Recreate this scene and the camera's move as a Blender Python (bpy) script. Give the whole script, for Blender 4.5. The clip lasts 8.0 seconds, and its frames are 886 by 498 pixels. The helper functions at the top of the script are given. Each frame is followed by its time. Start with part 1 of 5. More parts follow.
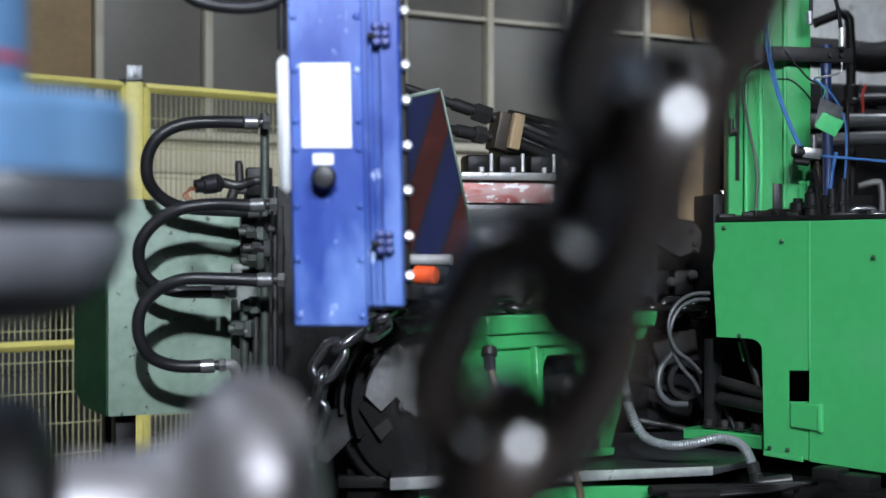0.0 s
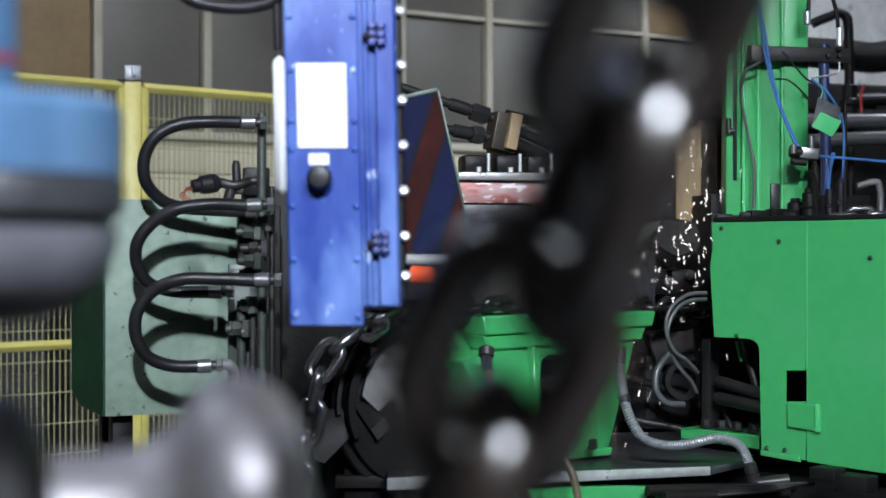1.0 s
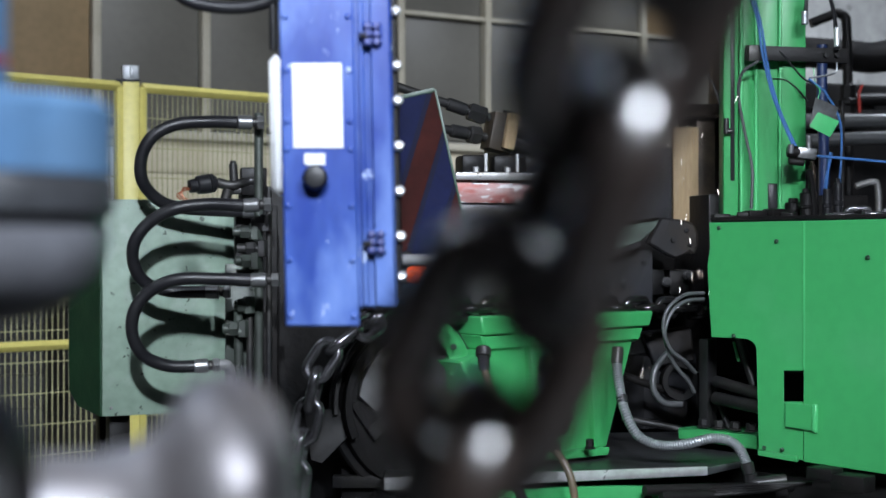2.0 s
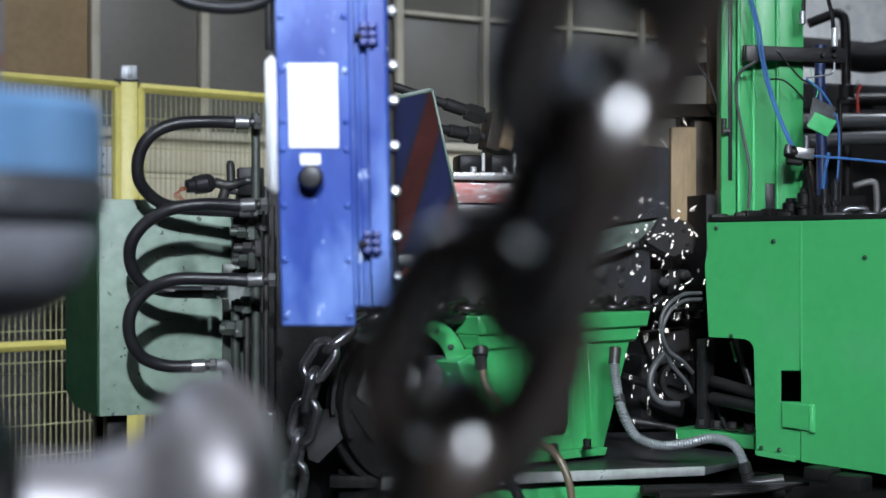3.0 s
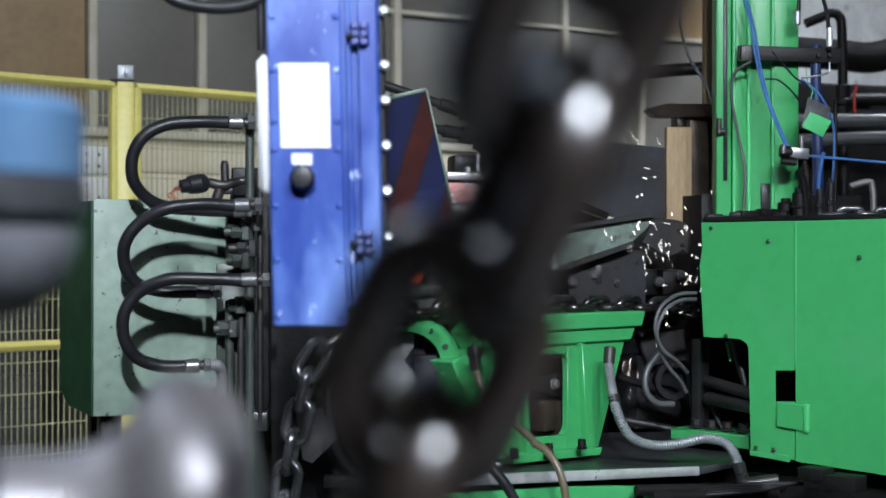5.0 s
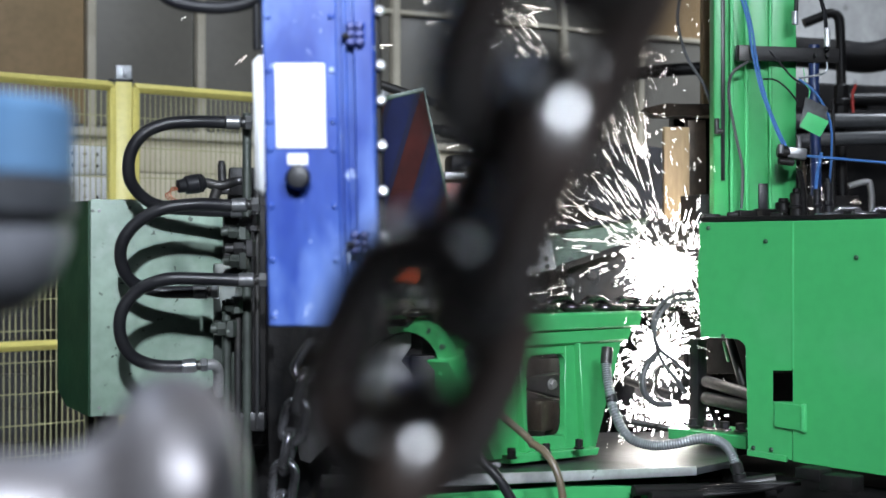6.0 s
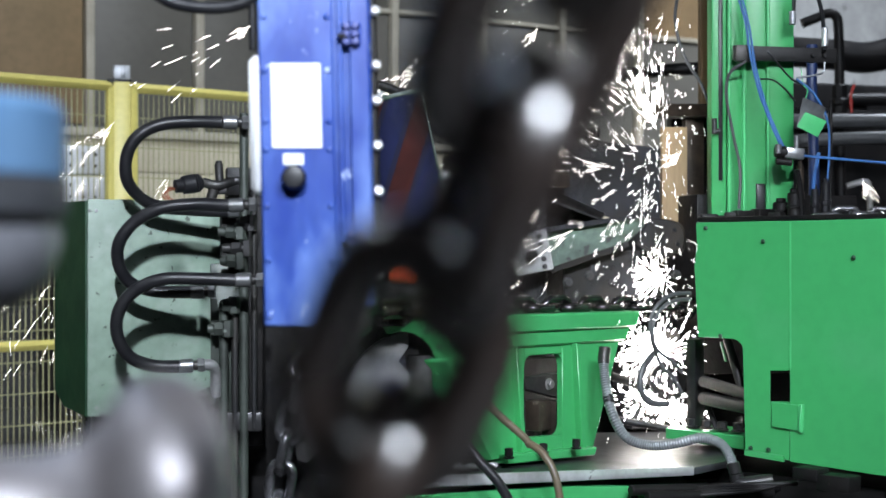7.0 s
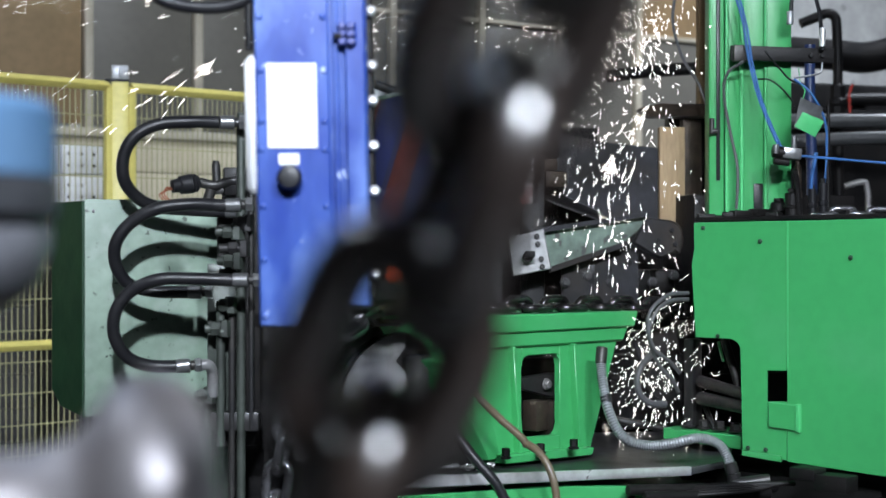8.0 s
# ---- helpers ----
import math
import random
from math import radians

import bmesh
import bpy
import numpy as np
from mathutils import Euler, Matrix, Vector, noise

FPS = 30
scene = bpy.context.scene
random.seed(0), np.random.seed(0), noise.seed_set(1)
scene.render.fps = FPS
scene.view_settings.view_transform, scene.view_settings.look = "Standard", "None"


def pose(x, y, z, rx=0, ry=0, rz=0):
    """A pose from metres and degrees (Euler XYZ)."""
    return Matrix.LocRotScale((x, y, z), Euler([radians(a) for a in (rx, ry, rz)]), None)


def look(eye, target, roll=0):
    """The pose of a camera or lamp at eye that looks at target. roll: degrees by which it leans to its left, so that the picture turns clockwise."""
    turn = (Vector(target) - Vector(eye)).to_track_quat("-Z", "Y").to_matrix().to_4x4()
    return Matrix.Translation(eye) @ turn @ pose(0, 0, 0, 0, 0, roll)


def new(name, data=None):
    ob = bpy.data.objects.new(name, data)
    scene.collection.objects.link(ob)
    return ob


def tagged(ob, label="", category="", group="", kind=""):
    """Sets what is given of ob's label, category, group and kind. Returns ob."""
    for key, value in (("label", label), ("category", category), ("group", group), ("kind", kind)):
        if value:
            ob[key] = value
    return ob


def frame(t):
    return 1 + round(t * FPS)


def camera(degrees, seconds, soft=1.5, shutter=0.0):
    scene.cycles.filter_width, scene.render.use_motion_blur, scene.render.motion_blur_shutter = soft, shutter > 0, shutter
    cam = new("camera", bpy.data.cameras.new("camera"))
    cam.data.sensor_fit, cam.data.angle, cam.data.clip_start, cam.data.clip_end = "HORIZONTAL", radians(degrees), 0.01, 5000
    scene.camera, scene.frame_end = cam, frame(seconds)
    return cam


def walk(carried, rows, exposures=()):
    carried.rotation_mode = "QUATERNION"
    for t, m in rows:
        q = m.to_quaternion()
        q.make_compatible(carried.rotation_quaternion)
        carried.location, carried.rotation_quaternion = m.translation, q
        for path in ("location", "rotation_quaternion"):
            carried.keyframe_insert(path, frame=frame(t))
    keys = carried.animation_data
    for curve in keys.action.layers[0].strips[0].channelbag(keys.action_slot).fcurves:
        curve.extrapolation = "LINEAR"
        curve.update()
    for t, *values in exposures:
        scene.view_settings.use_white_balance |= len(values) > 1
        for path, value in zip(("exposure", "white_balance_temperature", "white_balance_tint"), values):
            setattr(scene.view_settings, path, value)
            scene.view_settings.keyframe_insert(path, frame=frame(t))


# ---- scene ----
# A chain-making hall: y runs away from the camera, x to the right, the floor is z = 0.
cam = camera(32.5, 8.0, soft=1.6, shutter=0.2)
cam.data.dof.use_dof = True
cam.data.dof.focus_distance = 4.15
cam.data.dof.aperture_fstop = 3.2
walk(cam, [(0.0, look((-0.028, 0, 1.2), (-0.028, 5, 1.2))), (4.0, look((0.0, 0, 1.2), (0.0, 5, 1.2))),
           (8.0, look((0.028, 0, 1.2), (0.028, 5, 1.2)))], exposures=[(0.0, -0.02), (4.5, 0.0), (6.0, 0.12), (8.0, 0.16)])

# ---- light ----
world = bpy.data.worlds.new("hall_dim")
world.use_nodes = True
world.node_tree.nodes["Background"].inputs[0].default_value = (0.75, 0.85, 1.0, 1)
world.node_tree.nodes["Background"].inputs[1].default_value = 0.1
scene.world = world


def area_lamp(name, eye, target, size, power, colour):
    data = bpy.data.lights.new(name, "AREA")
    data.shape, data.size, data.energy, data.color = "DISK", size, power, colour
    ob = new(name, data)
    ob.matrix_basis = look(eye, target)
    return ob


COOL = (0.84, 0.92, 1.04)
# unseen roof lamps; third to fifth are added fill for fence and walls
LAMPS = [(0.0, -1.2, 3.6), (0.9, -1.2, 3.7), (-3.2, 2.6, 4.9), (2.9, 6.6, 4.9), (-0.6, 5.6, 4.9), (1.9, -1.7, 4.2)]
AIMS = [(-0.75, 3.8, 1.15), (1.4, 4.2, 1.2), (-0.8, 4.6, 0.8), (3.2, 9.0, 1.5), (-1.0, 8.2, 2.0), (0.1, 2.2, 0.9)]
for spot, aim, power, spread, size in zip(LAMPS, AIMS, (38, 20, 21, 175, 36, 92), (56, 48, 150, 110, 120, 110), (0.2, 0.5, 0.3, 0.3, 0.3, 0.24)):
    lamp = area_lamp("high_bay_light", (spot[0], spot[1], spot[2] - 0.16), aim, size, power, COOL)
    lamp.data.spread = radians(spread)


# ---- materials ----
def material(name, base, rough=0.5, metal=0.0, second=None, amount=0.35, scale=6.0, grain=60.0, bump=0.15, spots=None,
             spot_level=0.68, spot_scale=18.0, coat=0.0, stretch=(1, 1, 1), rough_var=0.15, ior=1.5, dust=None, dust_scale=9.0, dust_level=0.5):
    """Paint or metal with broad stains, fine grain, relief and sharp-edged worn spots."""
    m = bpy.data.materials.new(name)
    m.use_nodes = True
    nt = m.node_tree
    b = nt.nodes["Principled BSDF"]
    b.inputs["Metallic"].default_value = metal
    b.inputs["Coat Weight"].default_value = coat
    b.inputs["IOR"].default_value = ior
    tex = nt.nodes.new("ShaderNodeTexCoord")
    mp = nt.nodes.new("ShaderNodeMapping")
    mp.inputs["Scale"].default_value = stretch
    nt.links.new(tex.outputs["Object"], mp.inputs["Vector"])

    def noise_tex(s, detail):
        n = nt.nodes.new("ShaderNodeTexNoise")
        n.inputs["Scale"].default_value, n.inputs["Detail"].default_value = s, detail
        nt.links.new(mp.outputs["Vector"], n.inputs["Vector"])
        return n

    def ramp(src, lo, hi):
        r = nt.nodes.new("ShaderNodeMapRange")
        r.inputs["From Min"].default_value, r.inputs["From Max"].default_value = lo, hi
        nt.links.new(src, r.inputs["Value"])
        return r.outputs["Result"]

    def mix(fac, a, c):
        n = nt.nodes.new("ShaderNodeMix")
        n.data_type = "RGBA"
        if fac is not None:
            nt.links.new(fac, n.inputs["Factor"])
        for slot, v in (("A", a), ("B", c)):
            sock = [i for i in n.inputs if i.name == slot and i.type == "RGBA"][0]
            if isinstance(v, tuple):
                sock.default_value = (*v, 1)
            else:
                nt.links.new(v, sock)
        return [o for o in n.outputs if o.type == "RGBA"][0]

    second = second or tuple(c * 0.55 for c in base)
    broad, fine = noise_tex(scale, 6), noise_tex(grain, 4)
    f = nt.nodes.new("ShaderNodeMath")
    f.operation = "MULTIPLY"
    nt.links.new(ramp(broad.outputs["Fac"], 0.38, 0.68), f.inputs[0])
    f.inputs[1].default_value = min(1.0, amount * 2)
    col = mix(f.outputs[0], base, second)
    g = nt.nodes.new("ShaderNodeMath")
    g.operation = "MULTIPLY"
    nt.links.new(ramp(fine.outputs["Fac"], 0.4, 0.75), g.inputs[0])
    g.inputs[1].default_value = amount * 0.7
    col = mix(g.outputs[0], col, tuple(c * 0.6 for c in second))
    if dust:
        soft = noise_tex(dust_scale, 7)
        half = nt.nodes.new("ShaderNodeMath")
        half.operation = "MULTIPLY"
        nt.links.new(ramp(soft.outputs["Fac"], dust_level, dust_level + 0.22), half.inputs[0])
        half.inputs[1].default_value = 0.7
        col = mix(half.outputs[0], col, dust)
    if spots:
        sp = noise_tex(spot_scale, 9)
        col = mix(ramp(sp.outputs["Fac"], spot_level, spot_level + 0.03), col, spots)
    nt.links.new(col, b.inputs["Base Color"])
    r = nt.nodes.new("ShaderNodeMapRange")
    r.inputs["To Min"].default_value, r.inputs["To Max"].default_value = max(0.03, rough - rough_var), min(1, rough + rough_var)
    nt.links.new(broad.outputs["Fac"], r.inputs["Value"])
    nt.links.new(r.outputs["Result"], b.inputs["Roughness"])
    if bump:
        bp = nt.nodes.new("ShaderNodeBump")
        bp.inputs["Strength"].default_value, bp.inputs["Distance"].default_value = bump, 0.004
        nt.links.new(fine.outputs["Fac"], bp.inputs["Height"])
        nt.links.new(bp.outputs["Normal"], b.inputs["Normal"])
    return m


def glow(name, colour, strength):
    m = bpy.data.materials.new(name)
    m.use_nodes = True
    b = m.node_tree.nodes["Principled BSDF"]
    b.inputs["Base Color"].default_value = (0.02, 0.02, 0.02, 1)
    b.inputs["Emission Color"].default_value = (*colour, 1)
    b.inputs["Emission Strength"].default_value = strength
    return m


GREEN = material("machine_green_paint", (0.044, 0.315, 0.098), 0.38, 0, (0.034, 0.25, 0.076), 0.2, 1.7, 30, 0.02, (0.014, 0.05, 0.022), 0.745, 26, 0.15, dust=(0.075, 0.34, 0.14), dust_scale=3.5, dust_level=0.54)
ARM_GREEN = material("weathered_arm_paint", (0.085, 0.135, 0.1), 0.55, 0.1, (0.04, 0.06, 0.045), 0.5, 12, 50, 0.2, (0.025, 0.03, 0.025), 0.6, 30)
# lighter green, put on column folds as highlight; also edges and the tag card
GREEN_EDGE = material("light_green", (0.075, 0.46, 0.16), 0.38, 0, None, 0.2, 5, 45, 0.06)
DARK_GREEN = material("dark_green_paint", (0.008, 0.042, 0.017), 0.45, 0, None, 0.4, 8)
PALE_GREEN = material("pale_green_dusty_paint", (0.2, 0.275, 0.215), 0.5, 0, (0.13, 0.185, 0.145), 0.45, 7, 40, 0.1, (0.04, 0.055, 0.042), 0.65, 46, dust=(0.27, 0.33, 0.28), dust_scale=14)
BLUE = material("scratched_blue_paint", (0.012, 0.034, 0.2), 0.36, 0, (0.032, 0.082, 0.31), 0.5, 13, 70, 0.06, (0.3, 0.37, 0.56), 0.655, 50, 0.25, (1, 1, 0.45), dust=(0.16, 0.25, 0.52), dust_scale=8, dust_level=0.5)
LATCH_BLUE = material("dark_blue_hardware", (0.012, 0.02, 0.11), 0.5, 0.1, (0.03, 0.045, 0.2), 0.4, 30)
SKY_BLUE = material("light_blue_paint", (0.08, 0.185, 0.35), 0.45, 0, (0.11, 0.2, 0.32), 0.35, 7)
RED = material("red_paint", (0.42, 0.03, 0.02), 0.45, 0, None, 0.3, 8)
ORANGE = material("orange_plastic", (0.75, 0.09, 0.02), 0.4, 0, None, 0.15, 12)
YELLOW = material("yellow_fence_paint", (0.66, 0.58, 0.17), 0.42, 0, (0.52, 0.45, 0.12), 0.3, 6, 50, 0.06, (0.25, 0.2, 0.06), 0.74, 18)
BLACK = material("black_rubber", (0.010, 0.010, 0.012), 0.38, 0, (0.018, 0.018, 0.019), 0.3, 20, 90, 0.1, ior=1.35)
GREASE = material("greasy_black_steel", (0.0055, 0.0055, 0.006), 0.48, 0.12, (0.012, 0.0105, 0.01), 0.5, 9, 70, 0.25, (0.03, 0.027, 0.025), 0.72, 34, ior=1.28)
DARK = material("dark_steel", (0.026, 0.026, 0.028), 0.4, 0.5, (0.045, 0.042, 0.038), 0.45, 8, 60, 0.25, (0.2, 0.18, 0.17), 0.71, 25)
STEEL = material("worn_steel", (0.34, 0.34, 0.345), 0.38, 0.5, (0.2, 0.19, 0.18), 0.45, 10, 70, 0.2, (0.08, 0.065, 0.05), 0.68, 28)
BRIGHT = material("bright_steel", (0.72, 0.72, 0.73), 0.32, 0.6, (0.5, 0.49, 0.48), 0.4, 14, 80, 0.1)
ZINC = material("galvanised_steel", (0.34, 0.355, 0.37), 0.43, 0.65, None, 0.3, 20)
CHAIN = material("raw_chain_steel", (0.33, 0.33, 0.35), 0.22, 0.85, (0.12, 0.115, 0.12), 0.5, 25, 90, 0.12)
OILY_CHAIN = material("oiled_running_chain_steel", (0.09, 0.088, 0.09), 0.2, 0.85, (0.04, 0.036, 0.033), 0.5, 25, 90, 0.15)
BROWN = material("scorched_brown_board", (0.33, 0.235, 0.13), 0.7, 0, (0.19, 0.125, 0.065), 0.4, 5, 40, 0.2, (0.04, 0.03, 0.02), 0.68, 9, 0, (3, 3, 0.6))
RED_WORN = material("worn_red_white_beam", (0.26, 0.055, 0.045), 0.45, 0.1, (0.34, 0.15, 0.13), 0.5, 14, 50, 0.2, (0.52, 0.5, 0.5), 0.56, 26, 0, (1, 1, 2.2), dust=(0.36, 0.3, 0.3), dust_scale=12, dust_level=0.42)
WHITE = material("white_plastic", (0.82, 0.83, 0.84), 0.4, 0, (0.74, 0.75, 0.77), 0.2, 10, 50, 0.03)
PAPER = material("white_paper", (0.63, 0.645, 0.64), 0.6, 0, (0.57, 0.58, 0.58), 0.15, 14, 60, 0.03)
CREAM = material("cream_wall_panel", (0.62, 0.56, 0.42), 0.55, 0, (0.5, 0.43, 0.3), 0.35, 2.5, 30, 0.06, (0.3, 0.2, 0.1), 0.72, 3, 0, (3, 3, 0.7))
MULLION = material("cream_mullion_paint", (0.5, 0.46, 0.37), 0.6, 0, (0.36, 0.32, 0.24), 0.35, 5)
PANE = material("grimy_grey_pane", (0.112, 0.105, 0.09), 0.5, 0, (0.15, 0.141, 0.12), 0.4, 1.4, 25, 0.08, dust=(0.17, 0.16, 0.14), dust_scale=0.9, dust_level=0.55)
PANE_BROWN = material("brown_board_pane", (0.27, 0.18, 0.092), 0.7, 0, (0.19, 0.135, 0.068), 0.4, 2, 25, 0.08)
CONCRETE = material("rough_grey_concrete", (0.42, 0.42, 0.41), 0.85, 0, (0.27, 0.27, 0.265), 0.5, 2.5, 22, 0.9, (0.16, 0.16, 0.155), 0.66, 7)
FERRULE = material("dull_plated_steel", (0.22, 0.225, 0.23), 0.33, 0.7, (0.12, 0.12, 0.12), 0.4, 25)
DARK_GREY_WALL = material("dark_grey_wall", (0.06, 0.06, 0.062), 0.8, 0, (0.04, 0.04, 0.04), 0.4, 1.5, 22, 0.3)
FLOOR = material("oily_concrete_floor", (0.05, 0.05, 0.049), 0.55, 0, (0.025, 0.024, 0.023), 0.5, 1.2, 30, 0.3)
CEIL = material("grey_roof_sheet", (0.045, 0.045, 0.046), 0.85, 0, None, 0.3, 1)
NEAR = material("oiled_black_chain_steel", (0.042, 0.033, 0.031), 0.28, 0.0, (0.078, 0.05, 0.036), 0.4, 12, 60, 0.0, rough_var=0.05, ior=3.1)
ROLLER = material("smooth_grey_steel", (0.42, 0.405, 0.425), 0.43, 0.52, (0.18, 0.135, 0.115), 0.5, 7, 50, 0.08)
SHEET = material("dull_grey_sheet", (0.021, 0.0215, 0.026), 0.65, 0.1, (0.010, 0.009, 0.008), 0.5, 4, 40, 0.15, (0.11, 0.085, 0.06), 0.74, 22, dust=(0.026, 0.019, 0.013), dust_scale=6, ior=1.3)
PIPE_BLUE = material("dark_blue_pipe_paint", (0.015, 0.035, 0.12), 0.4, 0, None, 0.3, 10)
HOSE_BLUE = material("blue_air_hose", (0.045, 0.13, 0.33), 0.35, 0, None, 0.1, 10)
HOSE_GREY = material("grey_rubber_hose", (0.065, 0.067, 0.07), 0.35, 0, None, 0.3, 20)
HOSE_BROWN = material("oily_brown_hose", (0.13, 0.10, 0.06), 0.35, 0, (0.07, 0.055, 0.04), 0.4, 14)
COPPER = material("copper_wire", (0.3, 0.085, 0.04), 0.55, 0.4, None, 0.2, 20)
NAVY = material("dark_navy_paint", (0.005, 0.006, 0.02), 0.7, 0, (0.008, 0.008, 0.02), 0.4, 8, ior=1.2)
STRIPE_RED = material("dark_red_stripe", (0.032, 0.0042, 0.0026), 0.7, 0, (0.019, 0.004, 0.0035), 0.45, 9, ior=1.2)
STRIPE_BLUE = material("dark_blue_stripe", (0.004, 0.0068, 0.036), 0.7, 0, (0.005, 0.007, 0.026), 0.45, 9, ior=1.2)
MACHINE_GREY = material("pale_grey_machine_paint", (0.22, 0.225, 0.25), 0.45, 0.2, (0.2, 0.2, 0.22), 0.4, 6)
DULL_GREY = material("dull_grey_flange_paint", (0.06, 0.063, 0.07), 0.45, 0.2, (0.03, 0.03, 0.033), 0.5, 8)
FENCE_WIRE = material("pale_yellow_wire_coating", (0.42, 0.41, 0.22), 0.5, 0, (0.26, 0.255, 0.13), 0.3, 6)
PLATE = material("grimy_bare_bed_plate", (0.06, 0.061, 0.066), 0.38, 0.45, (0.028, 0.027, 0.027), 0.5, 5, 50, 0.2, (0.2, 0.2, 0.21), 0.7, 20)
DUSTY_PIPE = material("dusty_green_grey_pipe", (0.062, 0.073, 0.063), 0.42, 0.3, (0.026, 0.03, 0.026), 0.5, 16, 60, 0.2, (0.16, 0.18, 0.16), 0.68, 30)
BROWN_STEEL = material("heat_browned_steel", (0.07, 0.052, 0.038), 0.45, 0.5, (0.03, 0.025, 0.02), 0.5, 12, 60, 0.3, (0.2, 0.17, 0.13), 0.68, 20)


# ---- mesh tools ----
PLACED = {}


def thing(name, spot, label, category, group="", kind=""):
    ob = new(name)
    ob.empty_display_size = 0.05
    ob.location = spot
    PLACED[ob] = Matrix.Translation(spot)
    return tagged(ob, label, category, group, kind)


def part(name, bm, mat, parent, label="", smooth=True):
    """One mesh object, given in hall coordinates, under a thing or a part."""
    me = bpy.data.meshes.new(name)
    place = PLACED[parent]
    bm.transform(place.inverted())
    bmesh.ops.recalc_face_normals(bm, faces=bm.faces)
    bm.to_mesh(me)
    bm.free()
    me.materials.append(mat)
    if smooth:
        me.shade_smooth()
        me.set_sharp_from_angle(angle=radians(38))
    ob = new(name, me)
    ob.parent = parent
    PLACED[ob] = place
    return tagged(ob, label)


def single(name, bm, mat, label, category, group="", kind="", smooth=True):
    """A top-level thing made of one mesh."""
    me = bpy.data.meshes.new(name)
    c = sum((v.co for v in bm.verts), Vector()) / len(bm.verts)
    c.z = min(v.co.z for v in bm.verts)
    bm.transform(Matrix.Translation(-c))
    bmesh.ops.recalc_face_normals(bm, faces=bm.faces)
    bm.to_mesh(me)
    bm.free()
    me.materials.append(mat)
    if smooth:
        me.shade_smooth()
        me.set_sharp_from_angle(angle=radians(38))
    ob = new(name, me)
    ob.location = c
    PLACED[ob] = Matrix.Translation(c)
    return tagged(ob, label, category, group, kind)


def merge(*bms):
    out = bmesh.new()
    for b in bms:
        me = bpy.data.meshes.new("tmp")
        b.to_mesh(me)
        b.free()
        out.from_mesh(me)
        bpy.data.meshes.remove(me)
    return out


def box(c, size, yaw=0.0, pitch=0.0, roll=0.0, bevel=0.004):
    bm = bmesh.new()
    bmesh.ops.create_cube(bm, size=1)
    bmesh.ops.scale(bm, vec=size, verts=bm.verts)
    bevel = min(bevel, min(size) * 0.3)
    if bevel > 0:
        bmesh.ops.bevel(bm, geom=bm.edges[:], offset=bevel, segments=2, affect="EDGES", profile=0.5)
    bm.transform(pose(*c, pitch, roll, yaw))
    return bm


def beam(p0, p1, w, h, bevel=0.003, turn=0.0):
    """A bar of section w x h from p0 to p1."""
    p0, p1 = Vector(p0), Vector(p1)
    d = p1 - p0
    bm = box((0, 0, 0), (w, h, d.length), bevel=bevel)
    q = d.to_track_quat("Z", "Y")
    bm.transform(Matrix.Translation((p0 + p1) / 2) @ q.to_matrix().to_4x4() @ pose(0, 0, 0, 0, 0, turn))
    return bm


def lathe(profile, base, axis, seg=24):
    """Turns (radius, height) pairs about an axis from base."""
    bm = bmesh.new()
    rings = []
    for r, h in profile:
        if r < 1e-6:
            rings.append([bm.verts.new((0, 0, h))])
        else:
            rings.append([bm.verts.new((r * math.cos(2 * math.pi * i / seg), r * math.sin(2 * math.pi * i / seg), h)) for i in range(seg)])
    for a, b in zip(rings, rings[1:]):
        for i in range(seg):
            j = (i + 1) % seg
            if len(a) == 1 and len(b) == 1:
                continue
            if len(a) == 1:
                bm.faces.new((a[0], b[i], b[j]))
            elif len(b) == 1:
                bm.faces.new((a[i], a[j], b[0]))
            else:
                bm.faces.new((a[i], a[j], b[j], b[i]))
    q = Vector(axis).normalized().to_track_quat("Z", "Y")
    bm.transform(Matrix.Translation(base) @ q.to_matrix().to_4x4())
    return bm


def cyl(p0, p1, r, r2=None, seg=18, chamfer=None):
    p0, p1 = Vector(p0), Vector(p1)
    h = (p1 - p0).length
    r2 = r if r2 is None else r2
    c = min(r, r2) * 0.15 if chamfer is None else chamfer
    c = min(c, h * 0.3)
    return lathe([(0, 0), (r - c, 0), (r, c), (r2, h - c), (r2 - c, h), (0, h)], p0, p1 - p0, seg)


def smooth_path(points, n=8):
    pts = [Vector(p) for p in points]
    ext = [2 * pts[0] - pts[1]] + pts + [2 * pts[-1] - pts[-2]]
    out = []
    for i in range(1, len(ext) - 2):
        a, b, c, d = ext[i - 1:i + 3]
        for k in range(n):
            t = k / n
            out.append(0.5 * ((2 * b) + (c - a) * t + (2 * a - 5 * b + 4 * c - d) * t * t + (3 * b - a - 3 * c + d) * t ** 3))
    out.append(pts[-1])
    return out


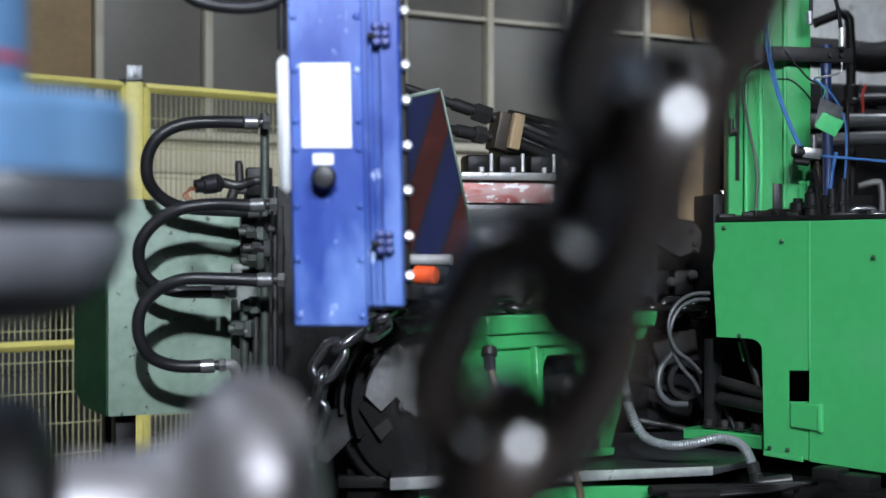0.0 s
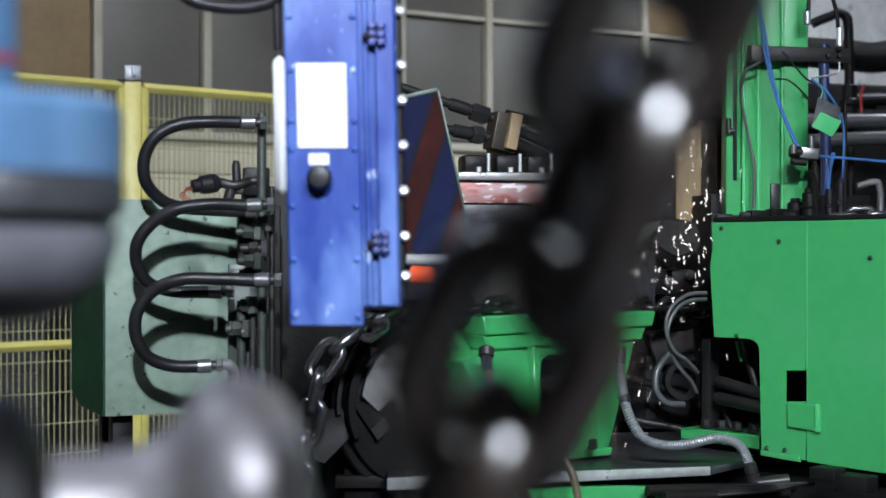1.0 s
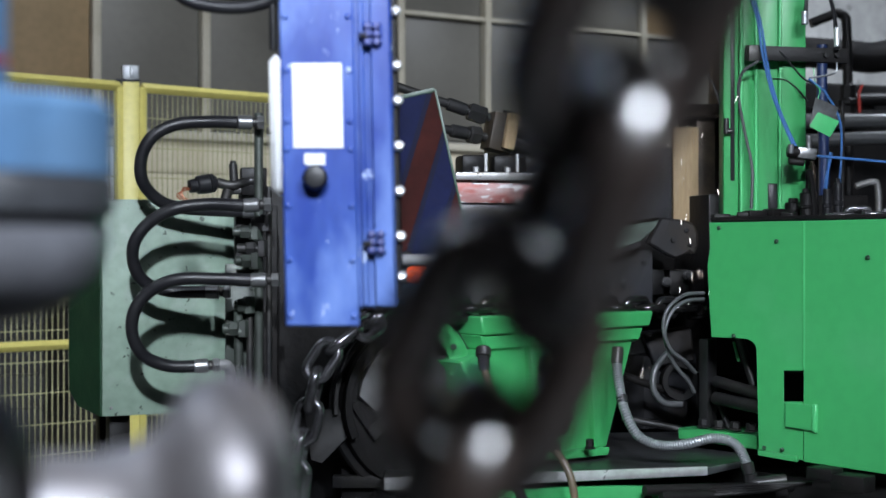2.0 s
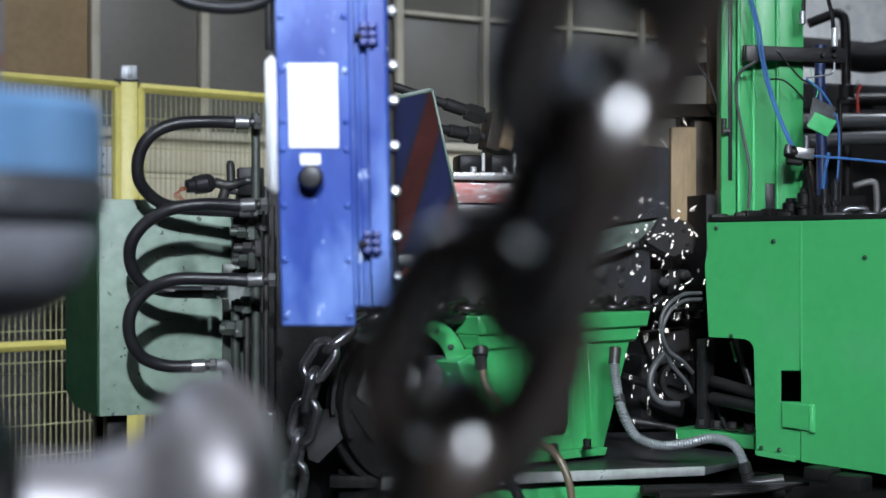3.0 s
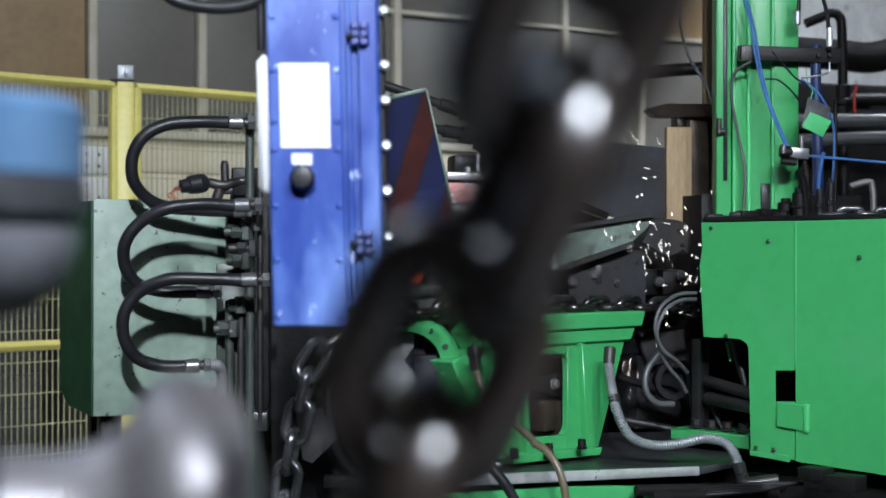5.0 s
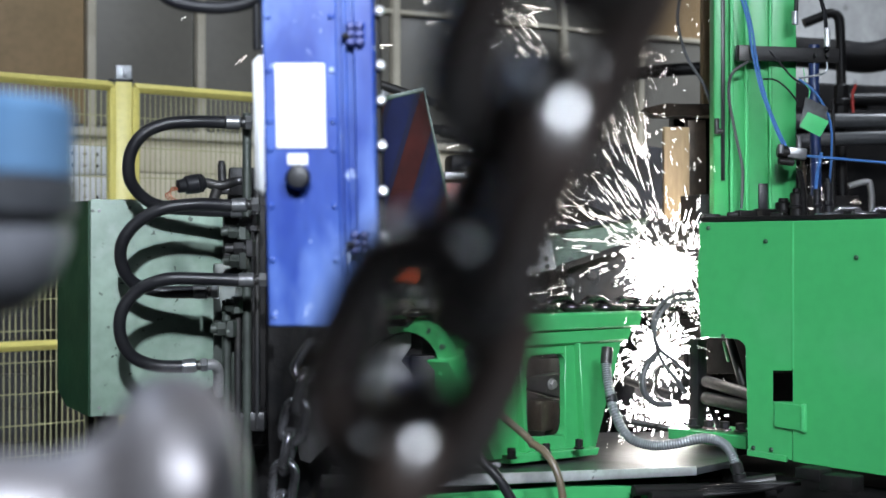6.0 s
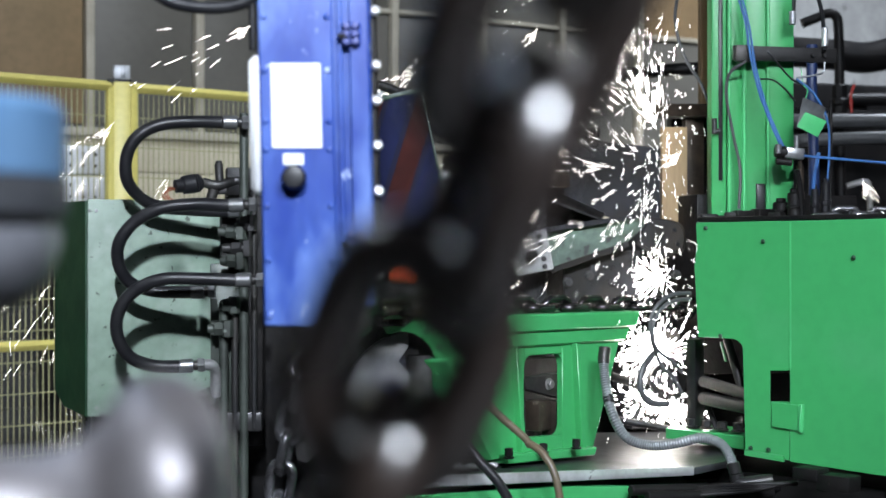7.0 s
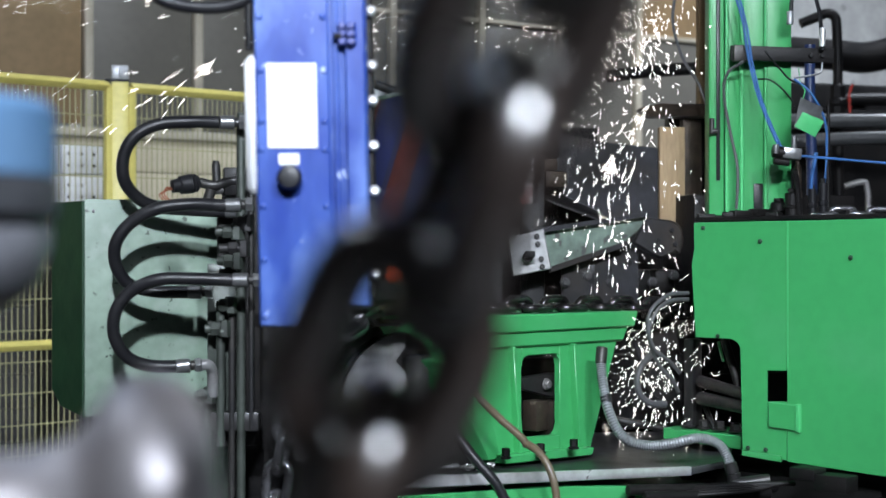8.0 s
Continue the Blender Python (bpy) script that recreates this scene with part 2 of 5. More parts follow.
def tube(points, r, seg=10, n=8, closed=False, ribs=0.0):
    """A round bar or hose along a smooth path; ribs: depth of its corrugation."""
    path = smooth_path(points, n) if not closed else [Vector(p) for p in points]
    bm = bmesh.new()
    rings = []
    side = None
    count = len(path)
    for i, p in enumerate(path):
        if closed:
            d = path[(i + 1) % count] - path[i - 1]
        else:
            d = path[min(i + 1, count - 1)] - path[max(i - 1, 0)]
        d.normalize()
        if side is None:
            side = d.orthogonal().normalized()
        side = (side - d * side.dot(d)).normalized()
        up = d.cross(side)
        rr = r + (ribs if i % 2 else 0)
        rings.append([bm.verts.new(p + (side * math.cos(2 * math.pi * k / seg) + up * math.sin(2 * math.pi * k / seg)) * rr) for k in range(seg)])
    pairs = list(zip(rings, rings[1:])) + ([(rings[-1], rings[0])] if closed else [])
    for a, b in pairs:
        for k in range(seg):
            bm.faces.new((a[k], a[(k + 1) % seg], b[(k + 1) % seg], b[k]))
    if not closed:
        bm.faces.new(rings[0])
        bm.faces.new(rings[-1])
    return bm


def prism(points, push, bevel=0.002):
    """A flat outline given thickness."""
    bm = bmesh.new()
    f = bm.faces.new([bm.verts.new(p) for p in points])
    ret = bmesh.ops.extrude_face_region(bm, geom=[f])
    bmesh.ops.translate(bm, vec=push, verts=[v for v in ret["geom"] if isinstance(v, bmesh.types.BMVert)])
    bmesh.ops.recalc_face_normals(bm, faces=bm.faces)
    if bevel:
        bmesh.ops.bevel(bm, geom=bm.edges[:], offset=bevel, segments=1, affect="EDGES", profile=0.5)
    return bm


def link_mesh(c, along, across, length, width, r):
    """One oval chain link."""
    u, v = Vector(along).normalized(), Vector(across)
    v = (v - u * v.dot(u)).normalized()
    rad = width / 2 - r
    half = length / 2 - r - rad
    pts = []
    for s in (1, -1):
        for k in range(9):
            a = -math.pi / 2 + math.pi * k / 8
            pts.append(Vector(c) + s * (u * (half + rad * math.cos(a)) + v * (rad * math.sin(a))))
    return tube(pts, r, 10, closed=True)


def bolt(p, d, r, h=None):
    """A hexagon bolt head with its washer, standing on p."""
    p, d = Vector(p), Vector(d).normalized()
    h = h or r * 0.9
    return merge(cyl(p, p + d * h * 0.25, r * 1.35, seg=14), cyl(p + d * h * 0.25, p + d * (h * 1.2), r, seg=6))


def axes(yaw):
    a = radians(yaw)
    return Vector((math.cos(a), math.sin(a), 0)), Vector((-math.sin(a), math.cos(a), 0))


# ---- the hall ----
YAW = 32.5
WU, WV = axes(YAW)
W0 = Vector((-1.891, 8.200, 1.200))
W0.z = 0


def wall_point(s, z, off=0.0):
    """A point s metres along the back wall, at height z, off metres in front of it."""
    return W0 + WU * s - WV * off + Vector((0, 0, z))


floor = single("floor", box((0, 4, -0.1), (26, 26, 0.2), YAW, bevel=0), FLOOR, "oil-stained dark grey concrete factory floor", "floor", kind="structure")
# roof and three outer walls are added out of view and close the hall
ceiling = single("ceiling", merge(box((0, 4, 6.1), (26, 26, 0.2), YAW, bevel=0),
                 *[beam((-12, y, 5.85), (12, y, 5.85), 0.16, 0.28) for y in (-6, -2, 2, 6, 10)]), CEIL,
                 "grey sheet roof with steel joists", "ceiling", kind="structure")
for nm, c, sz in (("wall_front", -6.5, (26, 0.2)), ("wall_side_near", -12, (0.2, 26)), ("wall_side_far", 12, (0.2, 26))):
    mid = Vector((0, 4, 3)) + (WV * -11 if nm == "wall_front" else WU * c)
    single(nm, box(mid, (sz[0], sz[1], 6.2), YAW, bevel=0), DARK_GREY_WALL, "unseen dark grey hall wall", "wall", kind="structure")

back_wall = thing("wall_back", W0, "factory wall with cream panels below a grid of grimy panes", "wall", kind="structure")
part("wall_core", box(wall_point(2, 3, -0.16), (26, 0.2, 6.2), YAW, bevel=0), CONCRETE, back_wall)
# lower six rows: dark grey stand-in for the dark things behind the fence
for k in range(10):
    part("wall_panel", box(wall_point(1.0, 0.09 + 0.18 * k, -0.02), (12, 0.06, 0.174), YAW, bevel=0.006), CREAM if k > 5 else DARK_GREY_WALL, back_wall)
part("ledge", box(wall_point(1.0, 1.83, 0.005), (12, 0.09, 0.045), YAW), MULLION, back_wall, "dark dusty ledge")
BAY = 0.6365
for k in range(-4, 9):
    part("mullion", box(wall_point(BAY * k, 3.15, 0.0), (0.046, 0.07, 2.6), YAW), MULLION, back_wall)
    for z0, z1 in ((1.86, 2.64), (2.64, 3.5), (3.5, 4.4)):
        brown = (k < 0 and z0 < 3) or (k == 6 and z0 > 2)
        part("pane", box(wall_point(BAY * (k + 0.5), (z0 + z1) / 2, -0.03 + 0.006 * ((k * 7) % 3)), (BAY - 0.06, 0.02, z1 - z0 - 0.03), YAW), PANE_BROWN if brown else PANE, back_wall)
for z in (2.64, 3.5, 4.4):
    part("transom", box(wall_point(BAY * 2.2, z, -0.005), (BAY * 12.5, 0.05, 0.026), YAW), MULLION, back_wall)
concrete_pier = single("concrete_pier", box(wall_point(6.4, 3.0, 0.1), (3.6, 0.25, 6.0), YAW, bevel=0.02), CONCRETE,
                       "rough grey cast concrete pier of the hall wall", "wall", kind="structure")


def high_bay_lamp(spot):
    x, y, z = spot
    lamp = thing("high_bay_lamp", (x, y, z), "round grey high-bay lamp hanging from the roof", "lamp", "roof lamps")
    part("reflector", lathe([(0.09, 0.25), (0.1, 0.2), (0.27, -0.12), (0.265, -0.125), (0.09, 0.19), (0, 0.19)], spot, (0, 0, 1), 28), ZINC, lamp)
    part("rod", cyl((x, y, z + 0.24), (x, y, 6.02), 0.012), DARK, lamp)


# one fixture at each lamp, also at the added fill ones, all out of view
for spot in LAMPS:
    high_bay_lamp(spot)

# ---- the fence ----
FU, FV = axes(42)


def fence_panel(p0, length, top, bottom, mid):
    fence = thing("guard_fence", p0, "yellow welded wire mesh machine guard panel with steel frame", "fence", "guard fence panels")
    a = Vector(p0)
    b = a + FU * length
    up = Vector((0, 0, 1))
    for z in (top, bottom):
        part("frame_rail", beam(a + up * z, b + up * z, 0.03, 0.03, turn=42), YELLOW, fence)
    for e in (a, b):
        part("frame_upright", beam(e + up * bottom, e + up * top, 0.03, 0.03, turn=42), YELLOW, fence)
    part("frame_rail", beam(a + up * mid, b + up * mid, 0.028, 0.03, turn=42), YELLOW, fence)
    wires = []
    n = int(length / 0.0235)
    for i in range(1, n):
        q = a + FU * (length * i / n)
        wires.append(cyl(q + up * bottom, q + up * top, 0.0025, seg=6))
    m = int((top - bottom) / 0.112)
    for i in range(1, m):
        q = up * (bottom + (top - bottom) * i / m) + FV * 0.003
        wires.append(cyl(a + q, b + q, 0.0024, seg=6))
    tagged(part("wire_mesh", merge(*wires), FENCE_WIRE, fence), kind="stuff")


POST = Vector((-1.248, 6.000, 1.200))
POST.z = 0
FTOP, FBOT, FMID = 1.84, 0.18, 0.835


def fence_post(p):
    post = thing("fence_post", p, "square yellow fence post with a zinc clamp on top", "post", "guard fence posts")
    p = Vector(p)
    part("tube", box(p + Vector((0, 0, 0.93)), (0.066, 0.066, 1.86), 15, bevel=0.004), YELLOW, post)
    part("foot_plate", box(p + Vector((0, 0, 0.008)), (0.16, 0.12, 0.016), 42), YELLOW, post)
    part("clamp", merge(box(p + Vector((0, 0, 1.893)), (0.066, 0.055, 0.06), 15), box(p + Vector((0.012, -0.03, 1.895)), (0.016, 0.012, 0.04), 15)), ZINC, post)
    part("cap", box(p + Vector((-0.012, 0, 1.862)), (0.095, 0.075, 0.012), 15), BLACK, post)


fence_post(POST)
fence_post(POST + FU * 1.32)
fence_post(POST - FU * 1.32)
for s in (0.05, -1.27):
    fence_panel(POST + FU * s, 1.22, FTOP, FBOT, FMID)

# white perforated blocks stacked behind the fence
for k, z in enumerate((0, 1)):
    c = Vector((-1.552, 6.600, 1.583)) + Vector((0, 0, -0.135 * z))
    blk = thing("perforated_block", c - Vector((0, 0, 0.06)), "white perforated block stacked behind the yellow fence", "block", "stacked white blocks")
    body = part("body", box(c, (0.24, 0.15, 0.124), 42, bevel=0.008), WHITE, blk)
    for i in range(4):
        for j in range(2):
            if (i + j + k) % 5 == 4:
                continue
            h = c + FU * (-0.09 + 0.06 * i) - FV * 0.0745 + Vector((0, 0, -0.025 + 0.05 * j))
            part("socket_hole", cyl(h + FV * 0.004, h - FV * 0.002, 0.0075, seg=12), DARK, body)
blk_z = 1.583 - 0.199
plinth_at = Vector((-1.552, 6.600, 1.583)) * Vector((1, 1, 0))
plinth = thing("storage_plinth", plinth_at, "grey steel plinth behind the fence under white blocks", "plinth")
part("body", box(plinth_at + Vector((0, 0, blk_z / 2 - 0.01)), (0.32, 0.22, blk_z - 0.03), 42, bevel=0.01), DARK, plinth)
part("top", box(plinth_at + Vector((0, 0, blk_z - 0.013)), (0.34, 0.24, 0.024), 42, bevel=0.004), STEEL, plinth)


# ---- hydraulic cabinet with hose loops ----
PU, PV = axes(24)
PA = Vector((-0.826, 3.621, 1.200))
PTOP, PBOT = 1.319, 0.801
cabinet = thing("hydraulic_cabinet", (PA.x, PA.y, 0), "pale green dusty hydraulic cabinet with a dark green side", "cabinet")
PW, PD = 0.40, 0.22
mid = PA + PU * PW / 2 + PV * PD / 2
part("body", box((mid.x, mid.y, (PTOP + PBOT) / 2), (PW - 0.006, PD - 0.006, PTOP - PBOT - 0.004), 24), DARK_GREEN, cabinet, "dark green painted body")
fm = PA + PU * PW / 2
front = part("front_panel", box((fm.x, fm.y, (PTOP + PBOT) / 2), (PW, 0.008, PTOP - PBOT), 24, bevel=0.002), PALE_GREEN, cabinet)
part("side_cover", prism([PA - PU * 0.006 + Vector((0, 0, PTOP - 1.2 - 0.004)), PA - PU * 0.006 + Vector((0, 0, PBOT - 1.2)),
                          PA - PU * 0.03 + PV * 0.15 + Vector((0, 0, PBOT - 1.2 + 0.012)), PA - PU * 0.045 + PV * 0.19 + Vector((0, 0, PBOT - 1.2 + 0.05)),
                          PA - PU * 0.045 + PV * 0.19 + Vector((0, 0, PTOP - 1.2 - 0.004))], PU * 0.012, 0.001), DARK_GREEN, cabinet, "dark green side sheet")
for sx in (0.05, 0.35):
    for sy in (0.06, 0.18):
        q = PA + PU * sx + PV * sy
        part("leg", box((q.x, q.y, PBOT / 2), (0.05, 0.05, PBOT), 24), GREASE, cabinet)
for (sx, sz) in ((0.02, 0.02), (0.02, 0.49), (0.3, 0.49)):
    q = PA + PU * sx + Vector((0, 0, PBOT - 1.2 + sz)) - PV * 0.004
    part("screw", cyl(q, q - PV * 0.003, 0.004, seg=10), STEEL, front)

# the dark upright manifold between the cabinet and the blue box
manifold = thing("hydraulic_manifold", (-0.451, 3.620, 1.200) , "greasy black hydraulic manifold with steel pipes and couplings", "manifold")
manifold.location.z = 0
PLACED[manifold] = Matrix.Translation(manifold.location)
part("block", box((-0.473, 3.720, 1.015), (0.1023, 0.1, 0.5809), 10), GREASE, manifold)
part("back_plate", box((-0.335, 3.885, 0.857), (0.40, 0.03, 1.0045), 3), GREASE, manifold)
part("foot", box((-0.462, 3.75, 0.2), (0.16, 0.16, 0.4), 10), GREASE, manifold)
for px, y0, y1, r, mat in ((432, 540, 790, 8, DUSTY_PIPE), (468, 200, 900, 8, DUSTY_PIPE), (486, 330, 760, 5, DARK), (408, 690, 900, 8, DUSTY_PIPE), (452, 560, 900, 6, DARK)):
    a = Vector((-0.496 + (px - 434) * 0.001338, 3.6, 1.2 + (441 - y0) * 0.001338))
    b = Vector((a.x, 3.6, 1.2 + (441 - y1) * 0.001338))
    part("pipe", cyl(a, b, r * 0.00134, seg=14), mat, manifold)
part("dusty_plate", box((-0.500, 3.652, 0.985), (0.075, 0.012, 0.36), 10), DUSTY_PIPE, manifold, "dusty pale green plate")
part("cross_bar", box((-0.475, 3.620, 0.791), (0.1338, 0.05, 0.0455), 0), DARK, manifold)
for px, py, w in ((455, 440, 50), (447, 462, 40), (425, 582, 40), (440, 540, 30), (470, 395, 30), (445, 410, 44), (402, 700, 30)):
    a = Vector((-0.028 + (px - 784) * 0.001331, 3.58, 1.2 + (441 - py) * 0.001331))
    part("coupling", merge(cyl(a - Vector((w * 0.00066, 0, 0)), a + Vector((w * 0.00066, 0, 0)), 0.011, seg=12),
                           cyl(a - Vector((0.012, 0, 0)), a + Vector((0.012, 0, 0)), 0.017, seg=6),
                           cyl(a + Vector((w * 0.0005, 0, -0.02)), a + Vector((w * 0.0005, 0, 0.02)), 0.014, seg=6)), DUSTY_PIPE if px < 450 else DARK, manifold, "worn steel coupling")


def ferrule(parent, a, b, nut=True):
    """Crimped hose end from the hose at a to the port at b."""
    a, b = Vector(a), Vector(b)
    d = (b - a)
    shell = part("ferrule", cyl(a, a + d * 0.55, 0.0165, seg=16, chamfer=0.002), FERRULE, parent, "crimped plated steel ferrule")
    part("collar", cyl(a + d * 0.55, a + d * 0.8, 0.0115, seg=14), DARK, shell)
    if nut:
        part("nut", cyl(a + d * 0.72, b, 0.0175, seg=6, chamfer=0.002), FERRULE, shell)


def hose_loop(points, end_a, end_b, label):
    hose = thing("hydraulic_hose", points[0], label, "hose", "hydraulic hose loops")
    part("hose", tube(points, 0.0147, 14, 8), BLACK, hose)
    ferrule(hose, points[0], end_a)
    ferrule(hose, points[-1], end_b)


hose_loop([(-0.493, 3.550, 1.496), (-0.561, 3.550, 1.497), (-0.632, 3.540, 1.491), (-0.685, 3.530, 1.464), (-0.713, 3.530, 1.418), (-0.715, 3.540, 1.362), (-0.690, 3.570, 1.321), (-0.649, 3.600, 1.300), (-0.572, 3.620, 1.293), (-0.492, 3.630, 1.290)],
          (-0.433, 3.560, 1.496), (-0.438, 3.630, 1.290), "thick black hydraulic hose looped from the manifold")
hose_loop([(-0.472, 3.500, 1.300), (-0.554, 3.500, 1.303), (-0.630, 3.490, 1.292), (-0.688, 3.490, 1.261), (-0.723, 3.490, 1.214), (-0.727, 3.510, 1.162), (-0.703, 3.530, 1.120), (-0.647, 3.550, 1.101), (-0.569, 3.560, 1.099)],
          (-0.408, 3.500, 1.303), (-0.512, 3.560, 1.101), "thick black hydraulic hose bent back above the pale cabinet")
hose_loop([(-0.452, 3.470, 1.129), (-0.535, 3.460, 1.132), (-0.617, 3.450, 1.131), (-0.680, 3.450, 1.104), (-0.715, 3.450, 1.058), (-0.720, 3.460, 1.002), (-0.696, 3.480, 0.953), (-0.645, 3.500, 0.931), (-0.588, 3.510, 0.929)],
          (-0.387, 3.470, 1.130), (-0.531, 3.520, 0.932), "lowest thick black hydraulic hose loop with steel fittings")
part_el = single("pipe_elbow", tube([(-0.537, 3.530, 0.931), (-0.518, 3.540, 0.929), (-0.512, 3.560, 0.908), (-0.515, 3.580, 0.855)], 0.013, 12), STEEL, "steel elbow below the lowest hydraulic hose", "pipe fitting")

# the hydraulic coupling with its rubber boot
coupler = thing("cable_coupler", (-0.556, 3.700, 1.360), "black rubber booted coupler with bare copper wires", "coupler")
part("boot", lathe([(0.004, 0), (0.016, 0.004), (0.017, 0.02), (0.022, 0.024), (0.024, 0.05), (0.019, 0.053), (0.024, 0.056), (0.019, 0.06), (0.023, 0.063), (0.016, 0.072), (0.0, 0.072)],
                   (-0.628, 3.660, 1.350), Vector((-0.553, 3.700, 1.364)) - Vector((-0.628, 3.660, 1.350)), 20), BLACK, coupler)
part("pipe", tube([(-0.563, 3.700, 1.362), (-0.529, 3.700, 1.355), (-0.490, 3.720, 1.366), (-0.462, 3.720, 1.367)], 0.0125, 12), DARK, coupler)
part("stub", merge(cyl((-0.523, 3.700, 1.364), (-0.525, 3.700, 1.408), 0.0105, seg=12), cyl((-0.525, 3.700, 1.399), (-0.525, 3.700, 1.415), 0.008, seg=8)), DARK, coupler)
part("body", box((-0.481, 3.740, 1.365), (0.0633, 0.05, 0.0688), 12), GREASE, coupler)
part("lower_port", merge(cyl((-0.536, 3.700, 1.346), (-0.545, 3.700, 1.318), 0.013, seg=12), box((-0.525, 3.720, 1.344), (0.04, 0.03, 0.02))), DARK, coupler)
for k in range(3):
    part("bare_wire", tube([(-0.619, 3.660, 1.344), Vector((-0.636, 3.650, 1.340)) + Vector((0, 0, 0.004 * k)), Vector((-0.651, 3.640, 1.330)) + Vector((0.006 * k, 0, 0)), Vector((-0.642, 3.640, 1.315)) + Vector((0.008 * k, 0, 0.002))], 0.0016, 6), COPPER, coupler)

# ---- the blue control box hanging on its post ----
bx = Vector((-0.215, 2.500, 1.378))
blue = thing("control_box", (bx.x, 2.56, 1.071), "long scratched blue steel control box hanging upright", "control box")


def bp(px, py, z=2.5):
    """A point on the leaning box front: metres from its left upper corner mapped on the 1.2 degree lean."""
    return Vector((-0.028 + (px + (py - 0) * 0.0208 - 784) * 0.00092937 * z / 2.5, z, 1.2 + (441 - py) * 0.00092937 * z / 2.5))


def slab(x0, x1, y0, y1, z, depth, bevel=0.003):
    return prism([bp(x0, y0, z), bp(x1, y0, z), bp(x1, y1, z), bp(x0, y1, z)], (0, depth, 0), bevel)


cover = part("cover", slab(508, 640, -420, 578, 2.5, 0.012), BLUE, blue)
part("case", slab(512, 706, -420, 545, 2.514, 0.11, 0.004), BLUE, blue)
for x0, x1, d in ((646, 657, 0.008), (668, 704, 0.010), (660, 664, 0.004)):
    part("edge_flange", slab(x0, x1, -420, 543, 2.514 - d, d + 0.002), BLUE, blue)
part("back_flange", slab(700, 716, -420, 530, 2.56, 0.03), GREASE, blue, "dark gasket flange")
part("label_plate", slab(529, 617, 112, 262, 2.497, 0.003, 0.0005), PAPER, blue, "blank white printed label")
part("small_label", slab(548, 584, 272, 292, 2.497, 0.003, 0.0005), PAPER, blue, "small white label")
part("knob", lathe([(0.012, 0), (0.012, 0.008), (0.02, 0.011), (0.021, 0.022), (0.016, 0.03), (0.0, 0.033)], bp(568, 317, 2.5), (0, -1, 0.05), 24), BLACK, blue, "round black knob")
for py in (-60, 30, 125, 215, 265, 365, 460, 560):
    for px in (518, 630):
        part("screw", lathe([(0.0055, 0), (0.0055, 0.002), (0.003, 0.0045), (0, 0.005)], bp(px, py, 2.5), (0, -1, 0), 12), BLUE, cover)
for py in (62, 430):
    plate = part("latch_plate", slab(654, 690, py - 22, py + 20, 2.5, 0.012, 0.002), BLUE, blue)
    for k in (-1, 0, 1):
        for px in (664, 680):
            part("latch_nut", lathe([(0.0068, 0), (0.0072, 0.006), (0.005, 0.011), (0, 0.012)], bp(px, py + k * 14, 2.5), (0, -1, 0.1), 12), LATCH_BLUE, plate)
    part("latch_pin", cyl(bp(650, py + 2, 2.495), bp(664, py + 2, 2.49), 0.005, seg=10), DARK, blue)
for py in (-60, 22, 118, 180, 260, 340, 420, 490):
    part("clamp_bolt", lathe([(0.0085, 0), (0.0088, 0.006), (0.0068, 0.010), (0, 0.0115)], bp(714, py, 2.555), (0.25, -1, 0.5), 14), BRIGHT, blue, "shiny domed bolt")
    part("clamp_shank", cyl(bp(711, py, 2.556), bp(711, py, 2.60), 0.006, seg=10), DARK, blue)
part("white_backing", slab(486, 512, 95, 345, 2.60, 0.05, 0.012), WHITE, blue, "white plastic box behind the case")
part("hanger", cyl((bx.x, 2.58, 2.02), (bx.x, 2.58, 6.02), 0.035), BLUE, blue)
single("overhead_cable", tube([(-0.499, 2.620, 1.669), (-0.456, 2.620, 1.630), (-0.402, 2.620, 1.617), (-0.348, 2.620, 1.618), (-0.308, 2.620, 1.632), (-0.293, 2.620, 1.659)], 0.0115, 12), BLACK,
       "sagging thick black cable beside the blue box", "cable")
part("cable_sleeve", cyl((-0.308, 2.620, 1.659), (-0.306, 2.620, 1.542), 0.007, seg=10), BLACK, blue)


# ---- striped guard plate ----
guard = thing("guard_plate", (-0.020, 3.72, 1.160), "dark guard plate with dark red and blue stripes and green edge", "guard plate")
G = [(-0.157, 3.700, 1.559), (-0.034, 3.700, 1.588), (0.060, 3.700, 1.160), (-0.157, 3.700, 1.146)]
part("sheet", prism(G, (0, 0.006, 0), 0.001), NAVY, guard)
ga, gb, gc, gd = [Vector(p) for p in G]


def on_guard(u, v):
    top, bottom = ga.lerp(gb, u), gd.lerp(gc, u)
    return top.lerp(bottom, v) + Vector((0, -0.003, 0))


lean = Vector((-0.30, 0, -1.0)).normalized()
across = Vector((1.0, 0, -0.30)).normalized()
for k in range(7):
    # red and blue strips laid on: the sheet's outline cut between two slanting lines
    bm = bmesh.new()
    bm.faces.new([bm.verts.new(on_guard(u, v)) for u, v in ((0.02, 0.01), (0.985, 0.01), (0.985, 0.99), (0.02, 0.99))])
    start = on_guard(0.86, 0) + across * (0.062 * (k - 3) + 0.012)
    for side, shift in ((-1, 0.0), (1, 0.05)):
        bmesh.ops.bisect_plane(bm, geom=bm.verts[:] + bm.edges[:] + bm.faces[:], plane_co=start + across * shift, plane_no=across * side, clear_outer=True)
    if bm.faces:
        part("stripe", bm, STRIPE_RED if k % 2 else STRIPE_BLUE, guard, smooth=False)
    else:
        bm.free()
part("edge_strip", beam(gb + Vector((0.001, -0.002, 0)), gc + Vector((0.001, -0.002, 0)), 0.002, 0.006, 0.0008), DARK_GREEN, guard, "green edge strip")
part("top_lip", beam(ga, gb, 0.006, 0.012, 0.001), DARK_GREEN, guard)
